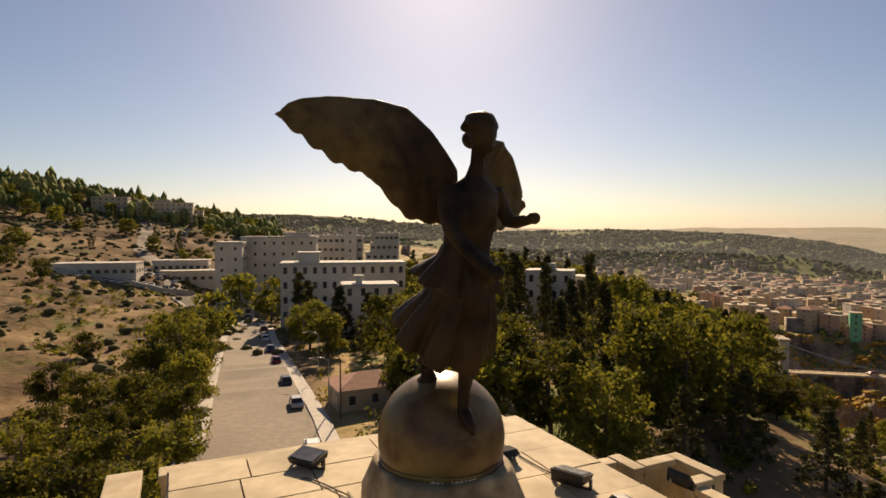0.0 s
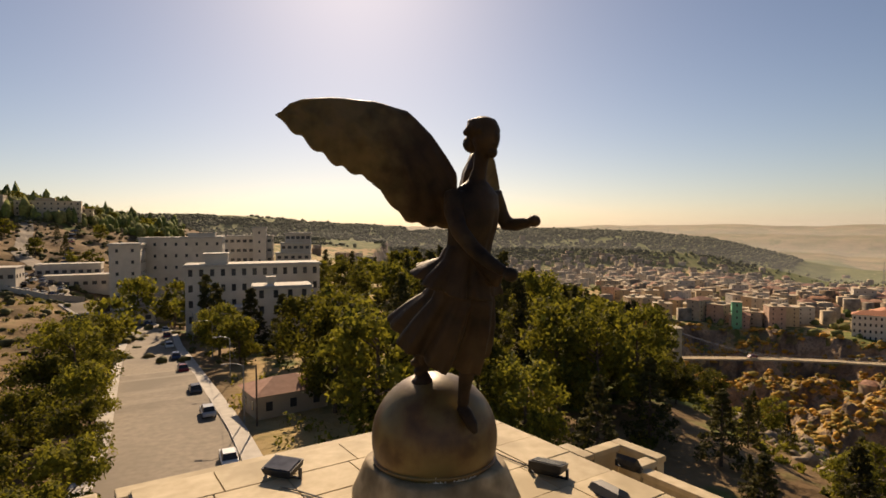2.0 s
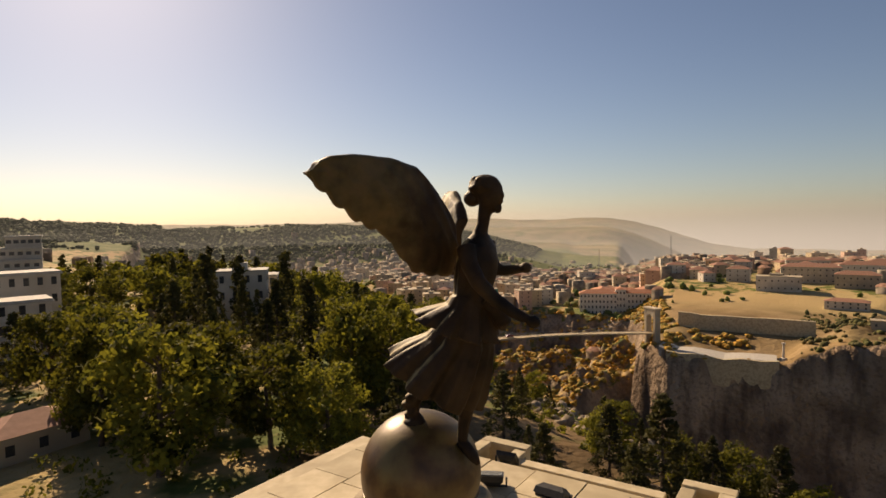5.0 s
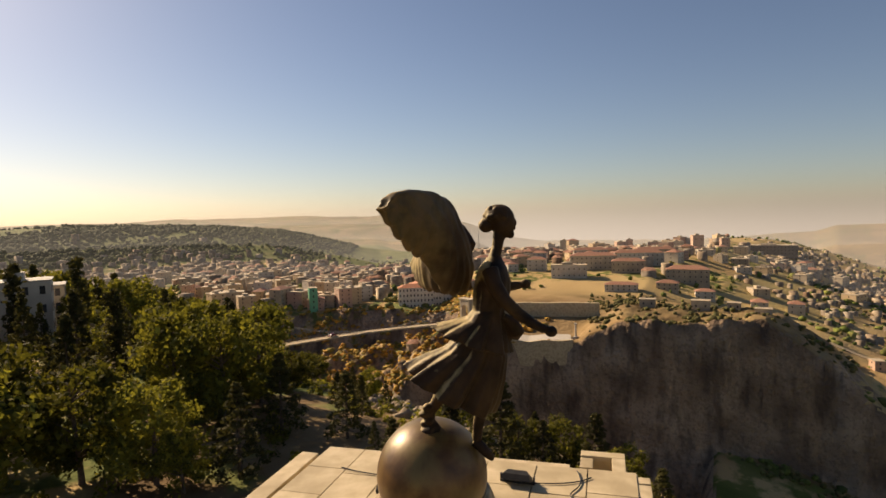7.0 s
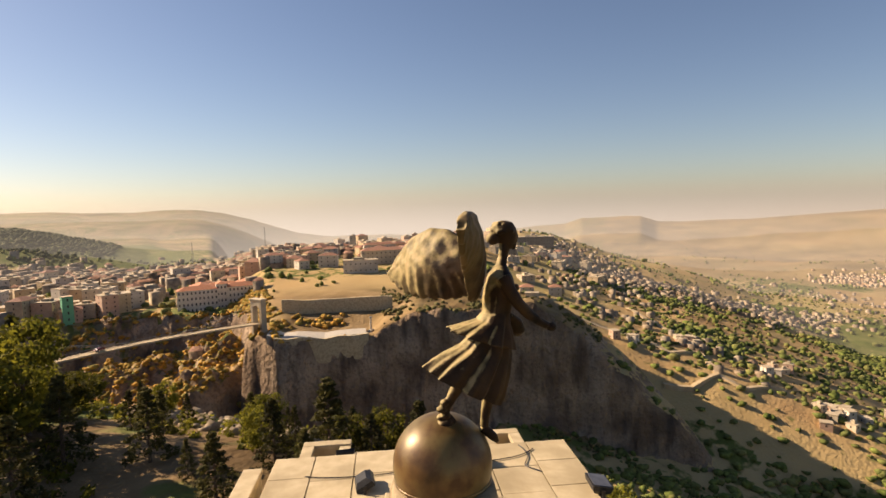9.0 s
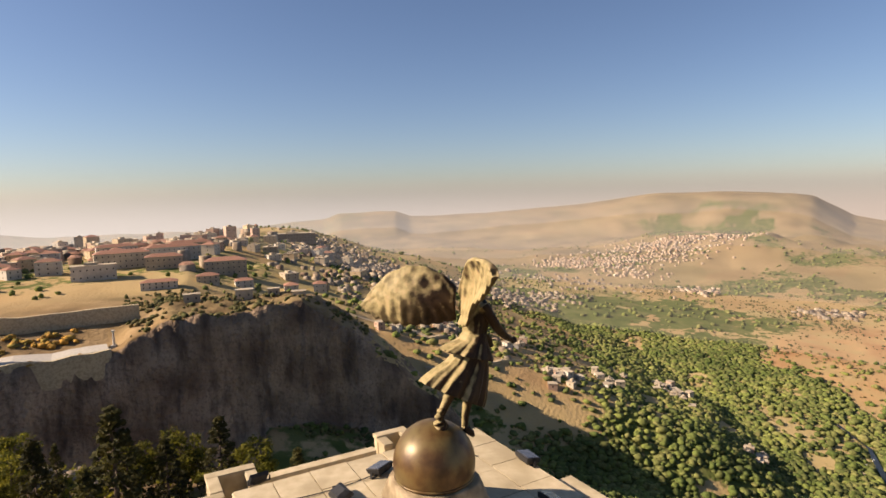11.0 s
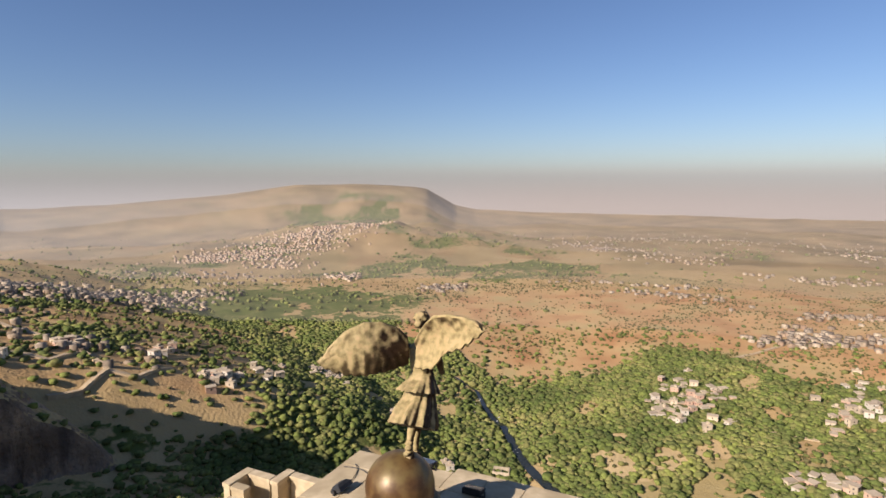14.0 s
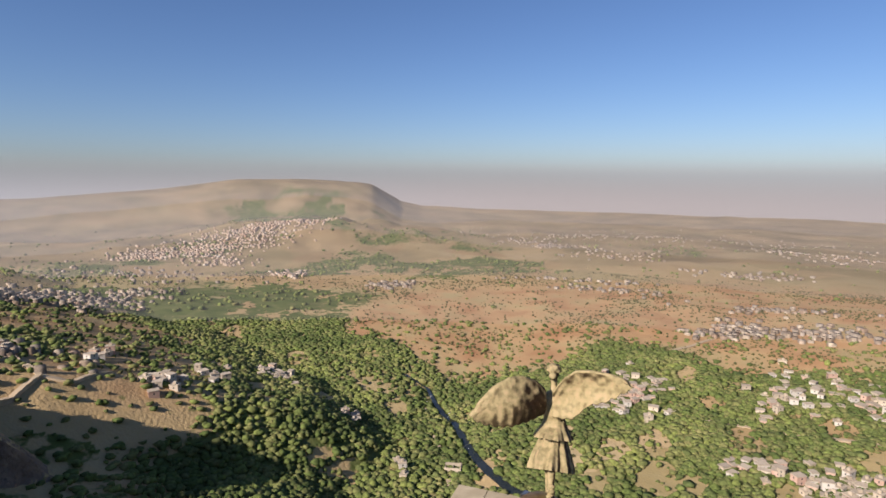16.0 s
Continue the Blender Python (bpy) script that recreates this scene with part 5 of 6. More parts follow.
blobs("boulders", x[m], y[m], 0.5, 0.8, M_BOULDER, "pale boulders scattered in the river bed", "rocks", 42, sink=0.1)
x, y = spread(900, -36, -80, 55, 95, 43, lambda x, y: 0.8 * (np.abs(side(x, y, RIM_HOME)) < 9))
blobs("rim_rocks", x, y, 0.8, 1.1, island_mat("rim_rock", [(0.24, 0.19, 0.14), (0.34, 0.27, 0.19), (0.17, 0.13, 0.09)]), "broken pale rocks along the gorge rim", "rocks", 44, sink=0.35)

# ---- buildings ----
def window_mesh(w, h):
    bm = bmesh.new()
    box(bm, -w / 2, w / 2, -0.06, 0.03, 0, h)
    return mesh_from(bm, "window", M_WINDOW)


WIN = {"tall": window_mesh(1.1, 1.9), "wide": window_mesh(1.7, 1.4), "small": window_mesh(0.9, 1.2)}


def block(x, y, rz, w, d, h, storeys, bays, bays_side, wall_m, roof_m, label, name="house", category="house", group="", win="tall", hip=False, z=None, parapet=True, skip_back=True):
    """A house: walls, roof, rows of windows on the sides, sunk 2 m into the slope."""
    z = ground_z(x, y) if z is None else z
    e = thing(name, label, category, group, (x, y, z), rz)
    wall = part("wall", boxed(-w / 2, w / 2, -d / 2, d / 2, -4, h), wall_m, e)
    if hip:
        bm = bmesh.new()
        o, rh = 0.5, min(w, d) * 0.22
        a = [bm.verts.new(p) for p in ((-w / 2 - o, -d / 2 - o, h), (w / 2 + o, -d / 2 - o, h), (w / 2 + o, d / 2 + o, h), (-w / 2 - o, d / 2 + o, h))]
        k = min(w, d) / 2
        if w >= d:
            r0, r1 = bm.verts.new((-w / 2 + k, 0, h + rh)), bm.verts.new((w / 2 - k, 0, h + rh))
            for f in ((a[0], a[1], r1, r0), (a[2], a[3], r0, r1), (a[1], a[2], r1), (a[3], a[0], r0), (a[3], a[2], a[1], a[0])):
                bm.faces.new(f)
        else:
            r0, r1 = bm.verts.new((0, -d / 2 + k, h + rh)), bm.verts.new((0, d / 2 - k, h + rh))
            for f in ((a[1], a[2], r1, r0), (a[3], a[0], r0, r1), (a[0], a[1], r0), (a[2], a[3], r1), (a[3], a[2], a[1], a[0])):
                bm.faces.new(f)
        part("roof", bm, roof_m, e)
    else:
        bm = boxed(-w / 2 - 0.25, w / 2 + 0.25, -d / 2 - 0.25, d / 2 + 0.25, h, h + 0.35)
        if parapet:
            box(bm, -w * 0.2, w * 0.1, -d * 0.2, d * 0.2, h + 0.35, h + 2.2)
        part("roof", bm, roof_m, e)
    sh = h / storeys
    for s in range(storeys):
        zz = s * sh + sh * 0.32
        for k in range(bays):
            xx = -w / 2 + w * (k + 0.5) / bays
            for sgn in ((-1,) if skip_back else (-1, 1)):
                part("window", WIN[win], None, e, m=pose(xx, sgn * d / 2, zz, 0, 0, 0 if sgn < 0 else 180))
        for k in range(bays_side):
            yy = -d / 2 + d * (k + 0.5) / bays_side
            for sgn in (-1, 1):
                part("window", WIN[win], None, e, m=pose(sgn * w / 2, yy, zz, 0, 0, 90 if sgn > 0 else -90))
    return e


def ledge(e, w, d, z, m=M_CONC):
    part("ledge", boxed(-w / 2 - 0.35, w / 2 + 0.35, -d / 2 - 0.35, d / 2 + 0.35, z, z + 0.3), m, e)


M_PALE = mat("pale_render", (0.48, 0.43, 0.35), (0.58, 0.52, 0.43), 0.4, 0.9, 0.1, (0.40, 0.35, 0.28), 0.06)
# hospital group south of the street
def at(az, r):
    return polar(az, r)


def hospital(az, r, rz, w, d, h, storeys, bays, sides, label, z, name="hospital_block", win="tall", hut=None, roof=None):
    px, py = polar(az, r)
    e = block(px, py, rz, w, d, h, storeys, bays, sides, M_PALE, M_CONC if roof is None else roof, label, name, "building", "hospital buildings", win=win, z=z, parapet=False)
    for k in range(1, storeys):
        part("string_course", boxed(-w / 2 - 0.12, w / 2 + 0.12, -d / 2 - 0.12, d / 2 + 0.12, h * k / storeys - 0.1, h * k / storeys + 0.12), M_PALE, e)
    part("roof_edge", boxed(-w / 2 - 0.5, w / 2 + 0.5, -d / 2 - 0.5, d / 2 + 0.5, h - 0.35, h), M_CONC, e)
    if hut:
        x0, x1, y0, y1, hh = hut
        part("roof_hut", boxed(x0, x1, y0, y1, h + 0.35, h + hh), M_PALE, e)
        part("roof_hut_slab", boxed(x0 - 0.4, x1 + 0.4, y0 - 0.4, y1 + 0.4, h + hh, h + hh + 0.3), M_CONC, e)
    return e


hospital(8.4, 168, 9, 36, 11, 17, 4, 13, 3, "long pale hospital block with flat sunlit roof", -22.8, hut=(-13, -7, -3, 3, 3.0))
hospital(5.9, 143, 9, 13.5, 9, 11.5, 3, 4, 2, "smaller pale hospital annex with bright flat roof", -21.5, "hospital_annex", hut=(-3.4, -1.8, -1, 1, 2.0))
hospital(10.2, 150, 9, 9, 6, 5.5, 1, 3, 1, "low pale hospital porch block with flat roof", -21.5, "hospital_annex")
hospital(19.0, 236, 10, 10, 16, 25, 6, 2, 4, "narrow pale hospital end wing with balconies", -26.0, "hospital_wing", "small")
hospital(14.4, 246, 6, 30, 13, 27, 6, 8, 3, "tall pale hospital slab with a plain parapet", -26.0, win="small", hut=(2, 12, -3, 3, 1.6))
hospital(9.6, 292, 2, 34, 12, 27, 6, 12, 3, "long white hospital slab behind the others", -26.0, win="wide")
hospital(7.5, 284, 2, 6, 8, 31, 7, 1, 2, "slim white stair tower of the hospital", -26.0, "hospital_wing", "small")
for s in range(4):
    hospital(4.6 - 0.25 * s, 280 + 2.5 * s, 0, 18 - 2.0 * s, 9, 4.0, 1, 5, 2, "terraced white hospital storey with a deep balcony", -16 + 4.7 * s, "hospital_storey", "wide")
# apartment blocks and sheds on the hill
for az, r, w, hh, dz in ((28.6, 455, 22, 15, -5), (24.3, 450, 36, 16, -5), (22.0, 462, 14, 13, -4)):
    px, py = at(az, r)
    block(px, py, 18, w, 13, hh, 5, int(w / 3.4), 3, M_PLASTER, M_ROOFFLAT, "ochre apartment block among hillside pines", "apartment_block", "building", "apartment blocks on the hill", win="small", z=ground_z(px, py) + dz)
for az, r, w, d in ((30.0, 262, 30, 13), (23.2, 292, 24, 10), (22.4, 276, 26, 9), (18.6, 205, 11, 8)):
    px, py = at(az, r)
    block(px, py, 14, w, d, 5.5, 1, int(w / 3), 3, M_PALE, M_CONC, "long low white depot with a flat roof", "depot", "building", "depots by the car park", win="wide", parapet=False)
px, py = at(-13.0, 160)
block(px, py, -20, 13, 9, 13, 3, 4, 2, M_PALE, M_CONC, "pale villa with a flat roof among pines", "villa", "house", "villas in the pines")
px, py = at(-14.9, 174)
block(px, py, -20, 9, 9, 11, 3, 3, 2, M_PLASTER, M_CONC, "small plastered villa among tall pines", "villa", "house", "villas in the pines")
px, py = at(6.4, 77)
block(px, py, 24, 10, 7, 3.2, 1, 3, 2, M_PLASTER, M_TILE, "small shed with a brown tiled roof", "shed", "house", hip=True, win="small")
px, py = at(-23.0, 112)
block(px, py, 10, 5, 4, 4, 1, 1, 1, M_PALE, M_CONC, "small grey hut among the trees", "hut", "house", win="small", parapet=False)
# garden walls of the car park
for a, b in ((at(34, 262), at(25, 246)), (at(25, 246), at(22.4, 250)), (at(19.5, 190), at(18.0, 214))):
    bm = ribbon(bmesh.new(), [a, b], [0.8, 0.8], 2.0, thick=3.5, step=4)
    solo("garden_wall", bm, M_CONC, "pale rendered boundary wall of the car park", "wall")

# ---- cars ----
def build_car(x, y, rz, paint, label, z=None):
    e = thing("car", label, "car", "parked cars", (x, y, (ground_z(x, y) if z is None else z)), rz)
    bm = bmesh.new()
    side_prof = [(-2.1, 0.35), (-2.15, 0.7), (-1.9, 0.88), (-0.9, 0.95), (1.15, 0.98), (2.0, 0.85), (2.1, 0.5), (2.05, 0.3)]
    loft(bm, [[(px, s * 0.85, pz) for px, pz in side_prof] for s in (-1, 1)])
    part("body", bm, paint, e)
    bm = bmesh.new()
    loft(bm, [[(px, s * (0.80 if pz < 1 else 0.66), pz) for px, pz in ((-1.75, 0.93), (-1.2, 1.38), (0.45, 1.42), (1.2, 0.96))] for s in (-1, 1)])
    part("cabin", bm, M_WINDOW, e, "dark glazed cabin")
    part("roof_panel", boxed(-1.15, 0.42, -0.64, 0.64, 1.40, 1.45, bevel=0.02), paint, e)
    for sx in (-1.3, 1.3):
        for sy in (-0.8, 0.8):
            w = bmesh.new()
            rod(w, (sx, sy - 0.1, 0.3), (sx, sy + 0.1, 0.3), 0.31, 0.31, 12)
            part("wheel", w, M_BLACK, e)
    return e


def paint(name, c):
    return mat(name, c, tuple(v * 1.05 for v in c), 2, 0.25, 0.0, spec=0.6)


PAINTS = [("white", paint("white_car_paint", (0.7, 0.7, 0.68))), ("silver", paint("silver_car_paint", (0.42, 0.43, 0.44))), ("dark grey", paint("grey_car_paint", (0.06, 0.06, 0.065))), ("dark red", paint("red_car_paint", (0.22, 0.03, 0.025))), ("blue", paint("blue_car_paint", (0.04, 0.07, 0.16)))]
CARS = [build_car(0, 0, 0, p, f"{n} saloon car parked in the open") for n, p in PAINTS]
car_rng = random.Random(8)
spots = []
for k in range(9):                                    # along the western kerb
    u = 0.10 + 0.1 * k + car_rng.uniform(-0.01, 0.01)
    L = 160 * u + 40
    a = next(i for i in range(len(ROAD) - 1) if ROAD[i + 1][1] > L or i == len(ROAD) - 2)
    (ax, ay), (bx, by) = ROAD[a], ROAD[a + 1]
    t = min(1, max(0, (L - ay) / (by - ay)))
    d = Vector((bx - ax, by - ay, 0)).normalized()
    w = ROAD_W[a] + (ROAD_W[a + 1] - ROAD_W[a]) * t
    c = Vector((ax + (bx - ax) * t, ay + (by - ay) * t, 0)) + Vector((d.y, -d.x, 0)) * (w / 2 - 1.3)
    spots.append((c.x, c.y, math.degrees(math.atan2(d.y, d.x)), None))
for k in range(3):
    spots.append((-15.5 - 1.2 * (k % 2), 38 + 4.2 * k, 25 + car_rng.uniform(-6, 6), None))
for row in range(4):
    for k in range(13):
        px, py = polar(24.0 + 0.62 * k, 252 + 7.5 * row)
        if car_rng.random() < 0.85:
            spots.append((px, py, 100 + car_rng.uniform(-5, 5), 1))
for k in range(10):
    px, py = polar(23.6 - 0.12 * k, 300 + 13 * k)
    spots.append((px, py, 75, 1))
for n, (cx, cy, rz, _) in enumerate(spots):
    zz = max(ground_z(cx + dx, cy + dy) for dx, dy in ((0, 0), (1.5, 0), (-1.5, 0), (0, 1.5), (0, -1.5))) + (0.28 if road_gap(cx, cy) < 0 else 0.12)
    src = CARS[n % 5] if n >= 5 else None
    pm = pose(cx, cy, zz, 0, 0, rz)
    if src is None:
        CARS[n].matrix_basis = pm
    else:
        copy_thing(CARS[car_rng.choices(range(5), (5, 3, 2, 1, 1))[0]], pm)

# ---- street lamps with their overhead cable ----
lamp_tops = []
for az, r in ((10.6, 72), (11.4, 96), (12.7, 122), (14.2, 150)):
    px, py = polar(az, r)
    z0 = ground_z(px, py)
    e = thing("street_lamp", "grey steel street lamp with a curved arm", "street lamp", "street lamps", (px, py, z0), 0)
    part("pole", rod(bmesh.new(), (0, 0, -0.3), (0, 0, 7.6), 0.10, 0.06, 8), M_STEEL, e)
    bm = bmesh.new()
    for k in range(4):
        rod(bm, (-0.55 * k, 0, 7.6 + 0.28 * k - 0.05 * k * k), (-0.55 * (k + 1), 0, 7.6 + 0.28 * (k + 1) - 0.05 * (k + 1) ** 2), 0.05, 0.045, 6)
    part("arm", bm, M_STEEL, e)
    part("lamp_head", boxed(-2.75, -2.05, -0.14, 0.14, 7.82, 7.96, bevel=0.03), M_CONC, e)
    lamp_tops.append(Vector((px, py, z0 + 7.4)))
for a, b in zip(lamp_tops, lamp_tops[1:]):
    bm = bmesh.new()
    pts = [a.lerp(b, k / 10) - Vector((0, 0, 1.1 * math.sin(math.pi * k / 10))) for k in range(11)]
    loft(bm, [[p + Vector((0.022 * math.cos(1.571 * k), 0, 0.022 * math.sin(1.571 * k))) for k in range(4)] for p in pts])
    solo("overhead_cable", bm, M_BLACK, "sagging black cable strung between street lamps", "cable")
px, py = polar(9.4, 70)
solo("utility_pole", rod(bmesh.new(), (px, py, ground_z(px, py) - 0.3), (px, py, ground_z(px, py) + 8.0), 0.14, 0.09, 8), M_BARK, "brown wooden utility pole by the shed", "pole")

# ---- suspension bridge ----
NORTH, SOUTH = Vector((144, 219, -53.0)), Vector((258, 189.5, -57.2))
bridge = thing("suspension_bridge", "slender pale suspension bridge across the gorge", "bridge")
ax = (SOUTH - NORTH).normalized()
nx = Vector((-ax.y, ax.x, 0)).normalized()
bm = bmesh.new()
loft(bm, [[NORTH.lerp(SOUTH, k / 30) + nx * s + Vector((0, 0, 1.6 * math.sin(math.pi * k / 30) + dz)) for s, dz in ((-2.8, -0.45), (2.8, -0.45), (2.8, 0.2), (-2.8, 0.2))] for k in range(31)])
part("deck", bm, M_DIRT, bridge)
for s in (-2.7, 2.7):
    bm = bmesh.new()
    for k in range(60):
        p = NORTH.lerp(SOUTH, k / 60) + nx * s + Vector((0, 0, 1.6 * math.sin(math.pi * k / 60)))
        q = NORTH.lerp(SOUTH, (k + 1) / 60) + nx * s + Vector((0, 0, 1.6 * math.sin(math.pi * (k + 1) / 60)))
        rod(bm, p + Vector((0, 0, 1.2)), q + Vector((0, 0, 1.2)), 0.07, 0.07, 4)
        rod(bm, p, p + Vector((0, 0, 1.2)), 0.05, 0.05, 4)
    part("railing", bm, M_STEEL, bridge)
    bm = bmesh.new()
    for k in range(40):
        u0, u1 = k / 40, (k + 1) / 40
        h0, h1 = 1.6 + 10.5 * (2 * u0 - 1) ** 2, 1.6 + 10.5 * (2 * u1 - 1) ** 2
        p, q = NORTH.lerp(SOUTH, u0) + nx * s, NORTH.lerp(SOUTH, u1) + nx * s
        rod(bm, p + Vector((0, 0, h0)), q + Vector((0, 0, h1)), 0.10, 0.10, 5)
        rod(bm, p, p + Vector((0, 0, h0)), 0.035, 0.035, 4)
    part("suspension_cable", bm, M_STEEL, bridge)
for base in (NORTH, SOUTH):
    m = Matrix.Translation(base) @ Matrix.Rotation(math.atan2(ax.y, ax.x), 4, "Z")
    tower = part("pylon", boxed(-1.7, 1.7, -4.4, -2.6, -14, 13.0, bevel=0.15), M_PLASTER, bridge, m=m)
    part("pylon_leg", boxed(-1.7, 1.7, 2.6, 4.4, -14, 13.0, bevel=0.15), M_PLASTER, tower)
    bm = bmesh.new()
    n = 10
    ring_o = [(-2.2, -2.9, 13.0)] + [(-2.2, -2.9 * math.cos(math.pi * k / n), 7.0 + 3.2 * math.sin(math.pi * k / n)) for k in range(n + 1)] + [(-2.2, 2.9, 13.0)]
    loft(bm, [[(x2, yy, zz) for _, yy, zz in ring_o] for x2 in (-1.6, 1.6)])
    part("arch", bm, M_PLASTER, tower)
    part("cap", boxed(-2.1, 2.1, -4.9, 4.9, 13.0, 13.8, bevel=0.1), M_PLASTER, tower)
bridge_car = copy_thing(CARS[3], Matrix.Translation(NORTH.lerp(SOUTH, 0.28) + Vector((0, 0, 1.5))) @ Matrix.Rotation(0.0, 4, "Z"))

# ---- old city on the rock ----
city_rng = random.Random(5)
WALLS = [M_PLASTER, M_PALE, mat("ochre_wall", (0.46, 0.34, 0.20), (0.54, 0.41, 0.26), 0.5, 0.9, 0.1, random_tint=0.15), mat("rose_wall", (0.42, 0.27, 0.19), (0.50, 0.34, 0.25), 0.5, 0.9, 0.1, random_tint=0.15)]
ROOFS = [(M_ROOFFLAT, False), (M_ROOFFLAT, False), (M_TILE, True)]
# civic palace with red roofs
M_WHITE = mat("white_render", (0.62, 0.57, 0.48), (0.72, 0.67, 0.57), 0.4, 0.9, 0.1)
M_ORANGE = mat("orange_tile_roof", (0.38, 0.155, 0.08), (0.46, 0.20, 0.11), 1.0, 0.85, 0.2, random_tint=0.1)
px, py = polar(-50.6, 492)
for k, (dx, dy, w, d, h) in enumerate(((-18, -4, 30, 13, 18), (17, 0, 30, 13, 18), (0, 0, 8, 14, 21), (-14, 24, 18, 34, 16), (22, 24, 18, 34, 16), (4, 36, 30, 14, 15))):
    c, s = math.cos(radians(-47)), math.sin(radians(-47))
    block(px + dx * c - dy * s, py + dx * s + dy * c, -47, w, d, h, 4, max(3, int(w / 3)), 4, M_WHITE, M_ORANGE, "white arcaded palace wing with a red tiled roof", "palace_wing", "building", "palace wings", hip=True, z=ground_z(px, py) - 2, win="tall")
px, py = polar(-38.2, 490)
M_NET = mat("green_netting", (0.10, 0.34, 0.20), (0.14, 0.42, 0.26), 2, 0.8, 0.1)
block(px, py, -30, 7, 7, 19, 4, 1, 1, M_NET, M_ROOFFLAT, "scaffolded tower wrapped in green netting", "scaffold_tower", "building", z=ground_z(px, py), parapet=False)
city_spots = []


def city(n, az0, az1, r0, r1, hmin, hmax, red=0.3, gap=13):
    made = tries = 0
    while made < n and tries < 4000:
        tries += 1
        az, r = city_rng.uniform(az0, az1), math.sqrt(city_rng.uniform(r0 * r0, r1 * r1))
        px, py = polar(az, r)
        if ground_z(px, py) < -96 or min([math.hypot(px - a, py - b) for a, b in city_spots] + [99]) < gap:
            continue
        if max(abs(ground_z(px + 8, py) - ground_z(px - 8, py)), abs(ground_z(px, py + 8) - ground_z(px, py - 8))) > 14:
            continue
        if math.hypot(px - polar(-50.6, 500)[0], py - polar(-50.6, 500)[1]) < 62 or (az < -57 and r < 470):
            continue
        w, d, h = city_rng.uniform(9, 20), city_rng.uniform(9, 15), city_rng.uniform(hmin, hmax)
        st = min(max(2, round(h / 3.3)), 5 if r < 560 else 3)
        tile = city_rng.random() < red
        rz = city_rng.choice((-25, -40, -55, 20)) + city_rng.uniform(-8, 8) - (az + 45) * -1.0
        wm = city_rng.choice(WALLS)
        names = {0: "pale plastered", 1: "cream", 2: "ochre", 3: "rose-coloured"}[WALLS.index(wm)]
        block(px, py, rz, w, d, h, st, min(3, max(2, int(w / 5))), 1, wm, M_TILE if tile else M_ROOFFLAT, f"{names} town house with a {'red tiled' if tile else 'flat'} roof", "town_house", "house", "town houses of the old city", hip=tile, win="small")
        city_spots.append((px, py))
        made += 1


city(34, -29, -44, 488, 600, 9, 20, 0.15)
city(30, -52, -62, 520, 720, 7, 12, 0.45)
city(24, -62, -78, 600, 780, 6, 11, 0.35)
city(36, -25, -54, 600, 820, 8, 16, 0.3, 15)
city(26, -62, -78, 800, 1000, 12, 26, 0.1, 16)
city(16, -78, -88, 480, 820, 5, 10, 0.25, 15)
# barracks on the hill
M_DARK = mat("dark_block", (0.16, 0.13, 0.10), (0.22, 0.18, 0.14), 0.4)
for az, r, w, d, h, rz, wm, rm, hip in ((-66.3, 545, 42, 13, 13, -62, M_PLASTER, M_TILE, True), (-70.5, 580, 46, 13, 13, -64, M_PALE, M_TILE, True), (-64.0, 500, 30, 12, 11, -64, M_PALE, M_ROOFFLAT, False), (-69.6, 522, 28, 12, 10, -70, M_PLASTER, M_TILE, True),
                                        (-74.9, 520, 34, 14, 12, -76, M_PLASTER, M_TILE, True), (-69.0, 446, 24, 9, 5, -72, M_PALE, M_TILE, True), (-73.2, 470, 16, 10, 6, -78, M_PLASTER, M_TILE, True), (-76.4, 478, 14, 9, 6, -70, M_PALE, M_TILE, True), (-72.0, 640, 40, 12, 12, -66, M_PLASTER, M_TILE, True), (-66.0, 640, 36, 12, 12, -60, M_PALE, M_TILE, True), (-81.5, 885, 62, 18, 13, -81, M_DARK, M_ROOFFLAT, False)):
    px, py = polar(az, r)
    block(px, py, rz, w, d, h, 2 if h < 12 else 3, int(w / 4), 3, wm, rm, ("long barrack block with a red tiled roof" if hip else "pale flat-roofed barrack block") if r < 800 else "long dark block on the city hill", "barrack_block", "building", "barrack blocks", hip=hip, win="small")
# bastion wall and terrace by the southern bridgehead
for line, h in (([polar(-56.0, 352), polar(-60, 350), polar(-67.0, 343)], 8.5), ([polar(-55.0, 304), polar(-60, 301), polar(-64.4, 303)], 1.2)):
    bm = ribbon(bmesh.new(), line, [2.0] * len(line), h, thick=h + 12, step=6)
    solo("bastion_wall", bm, M_STONE, "old limestone bastion wall on the cliff edge", "wall")
bm = ribbon(bmesh.new(), [polar(-54.6, 315), polar(-60, 311), polar(-64.2, 311)], [17, 16, 14], 0.4, thick=5, step=6)
solo("terrace", bm, M_CONC, "pale paved terrace at the cliff edge", "pavement", "structure")

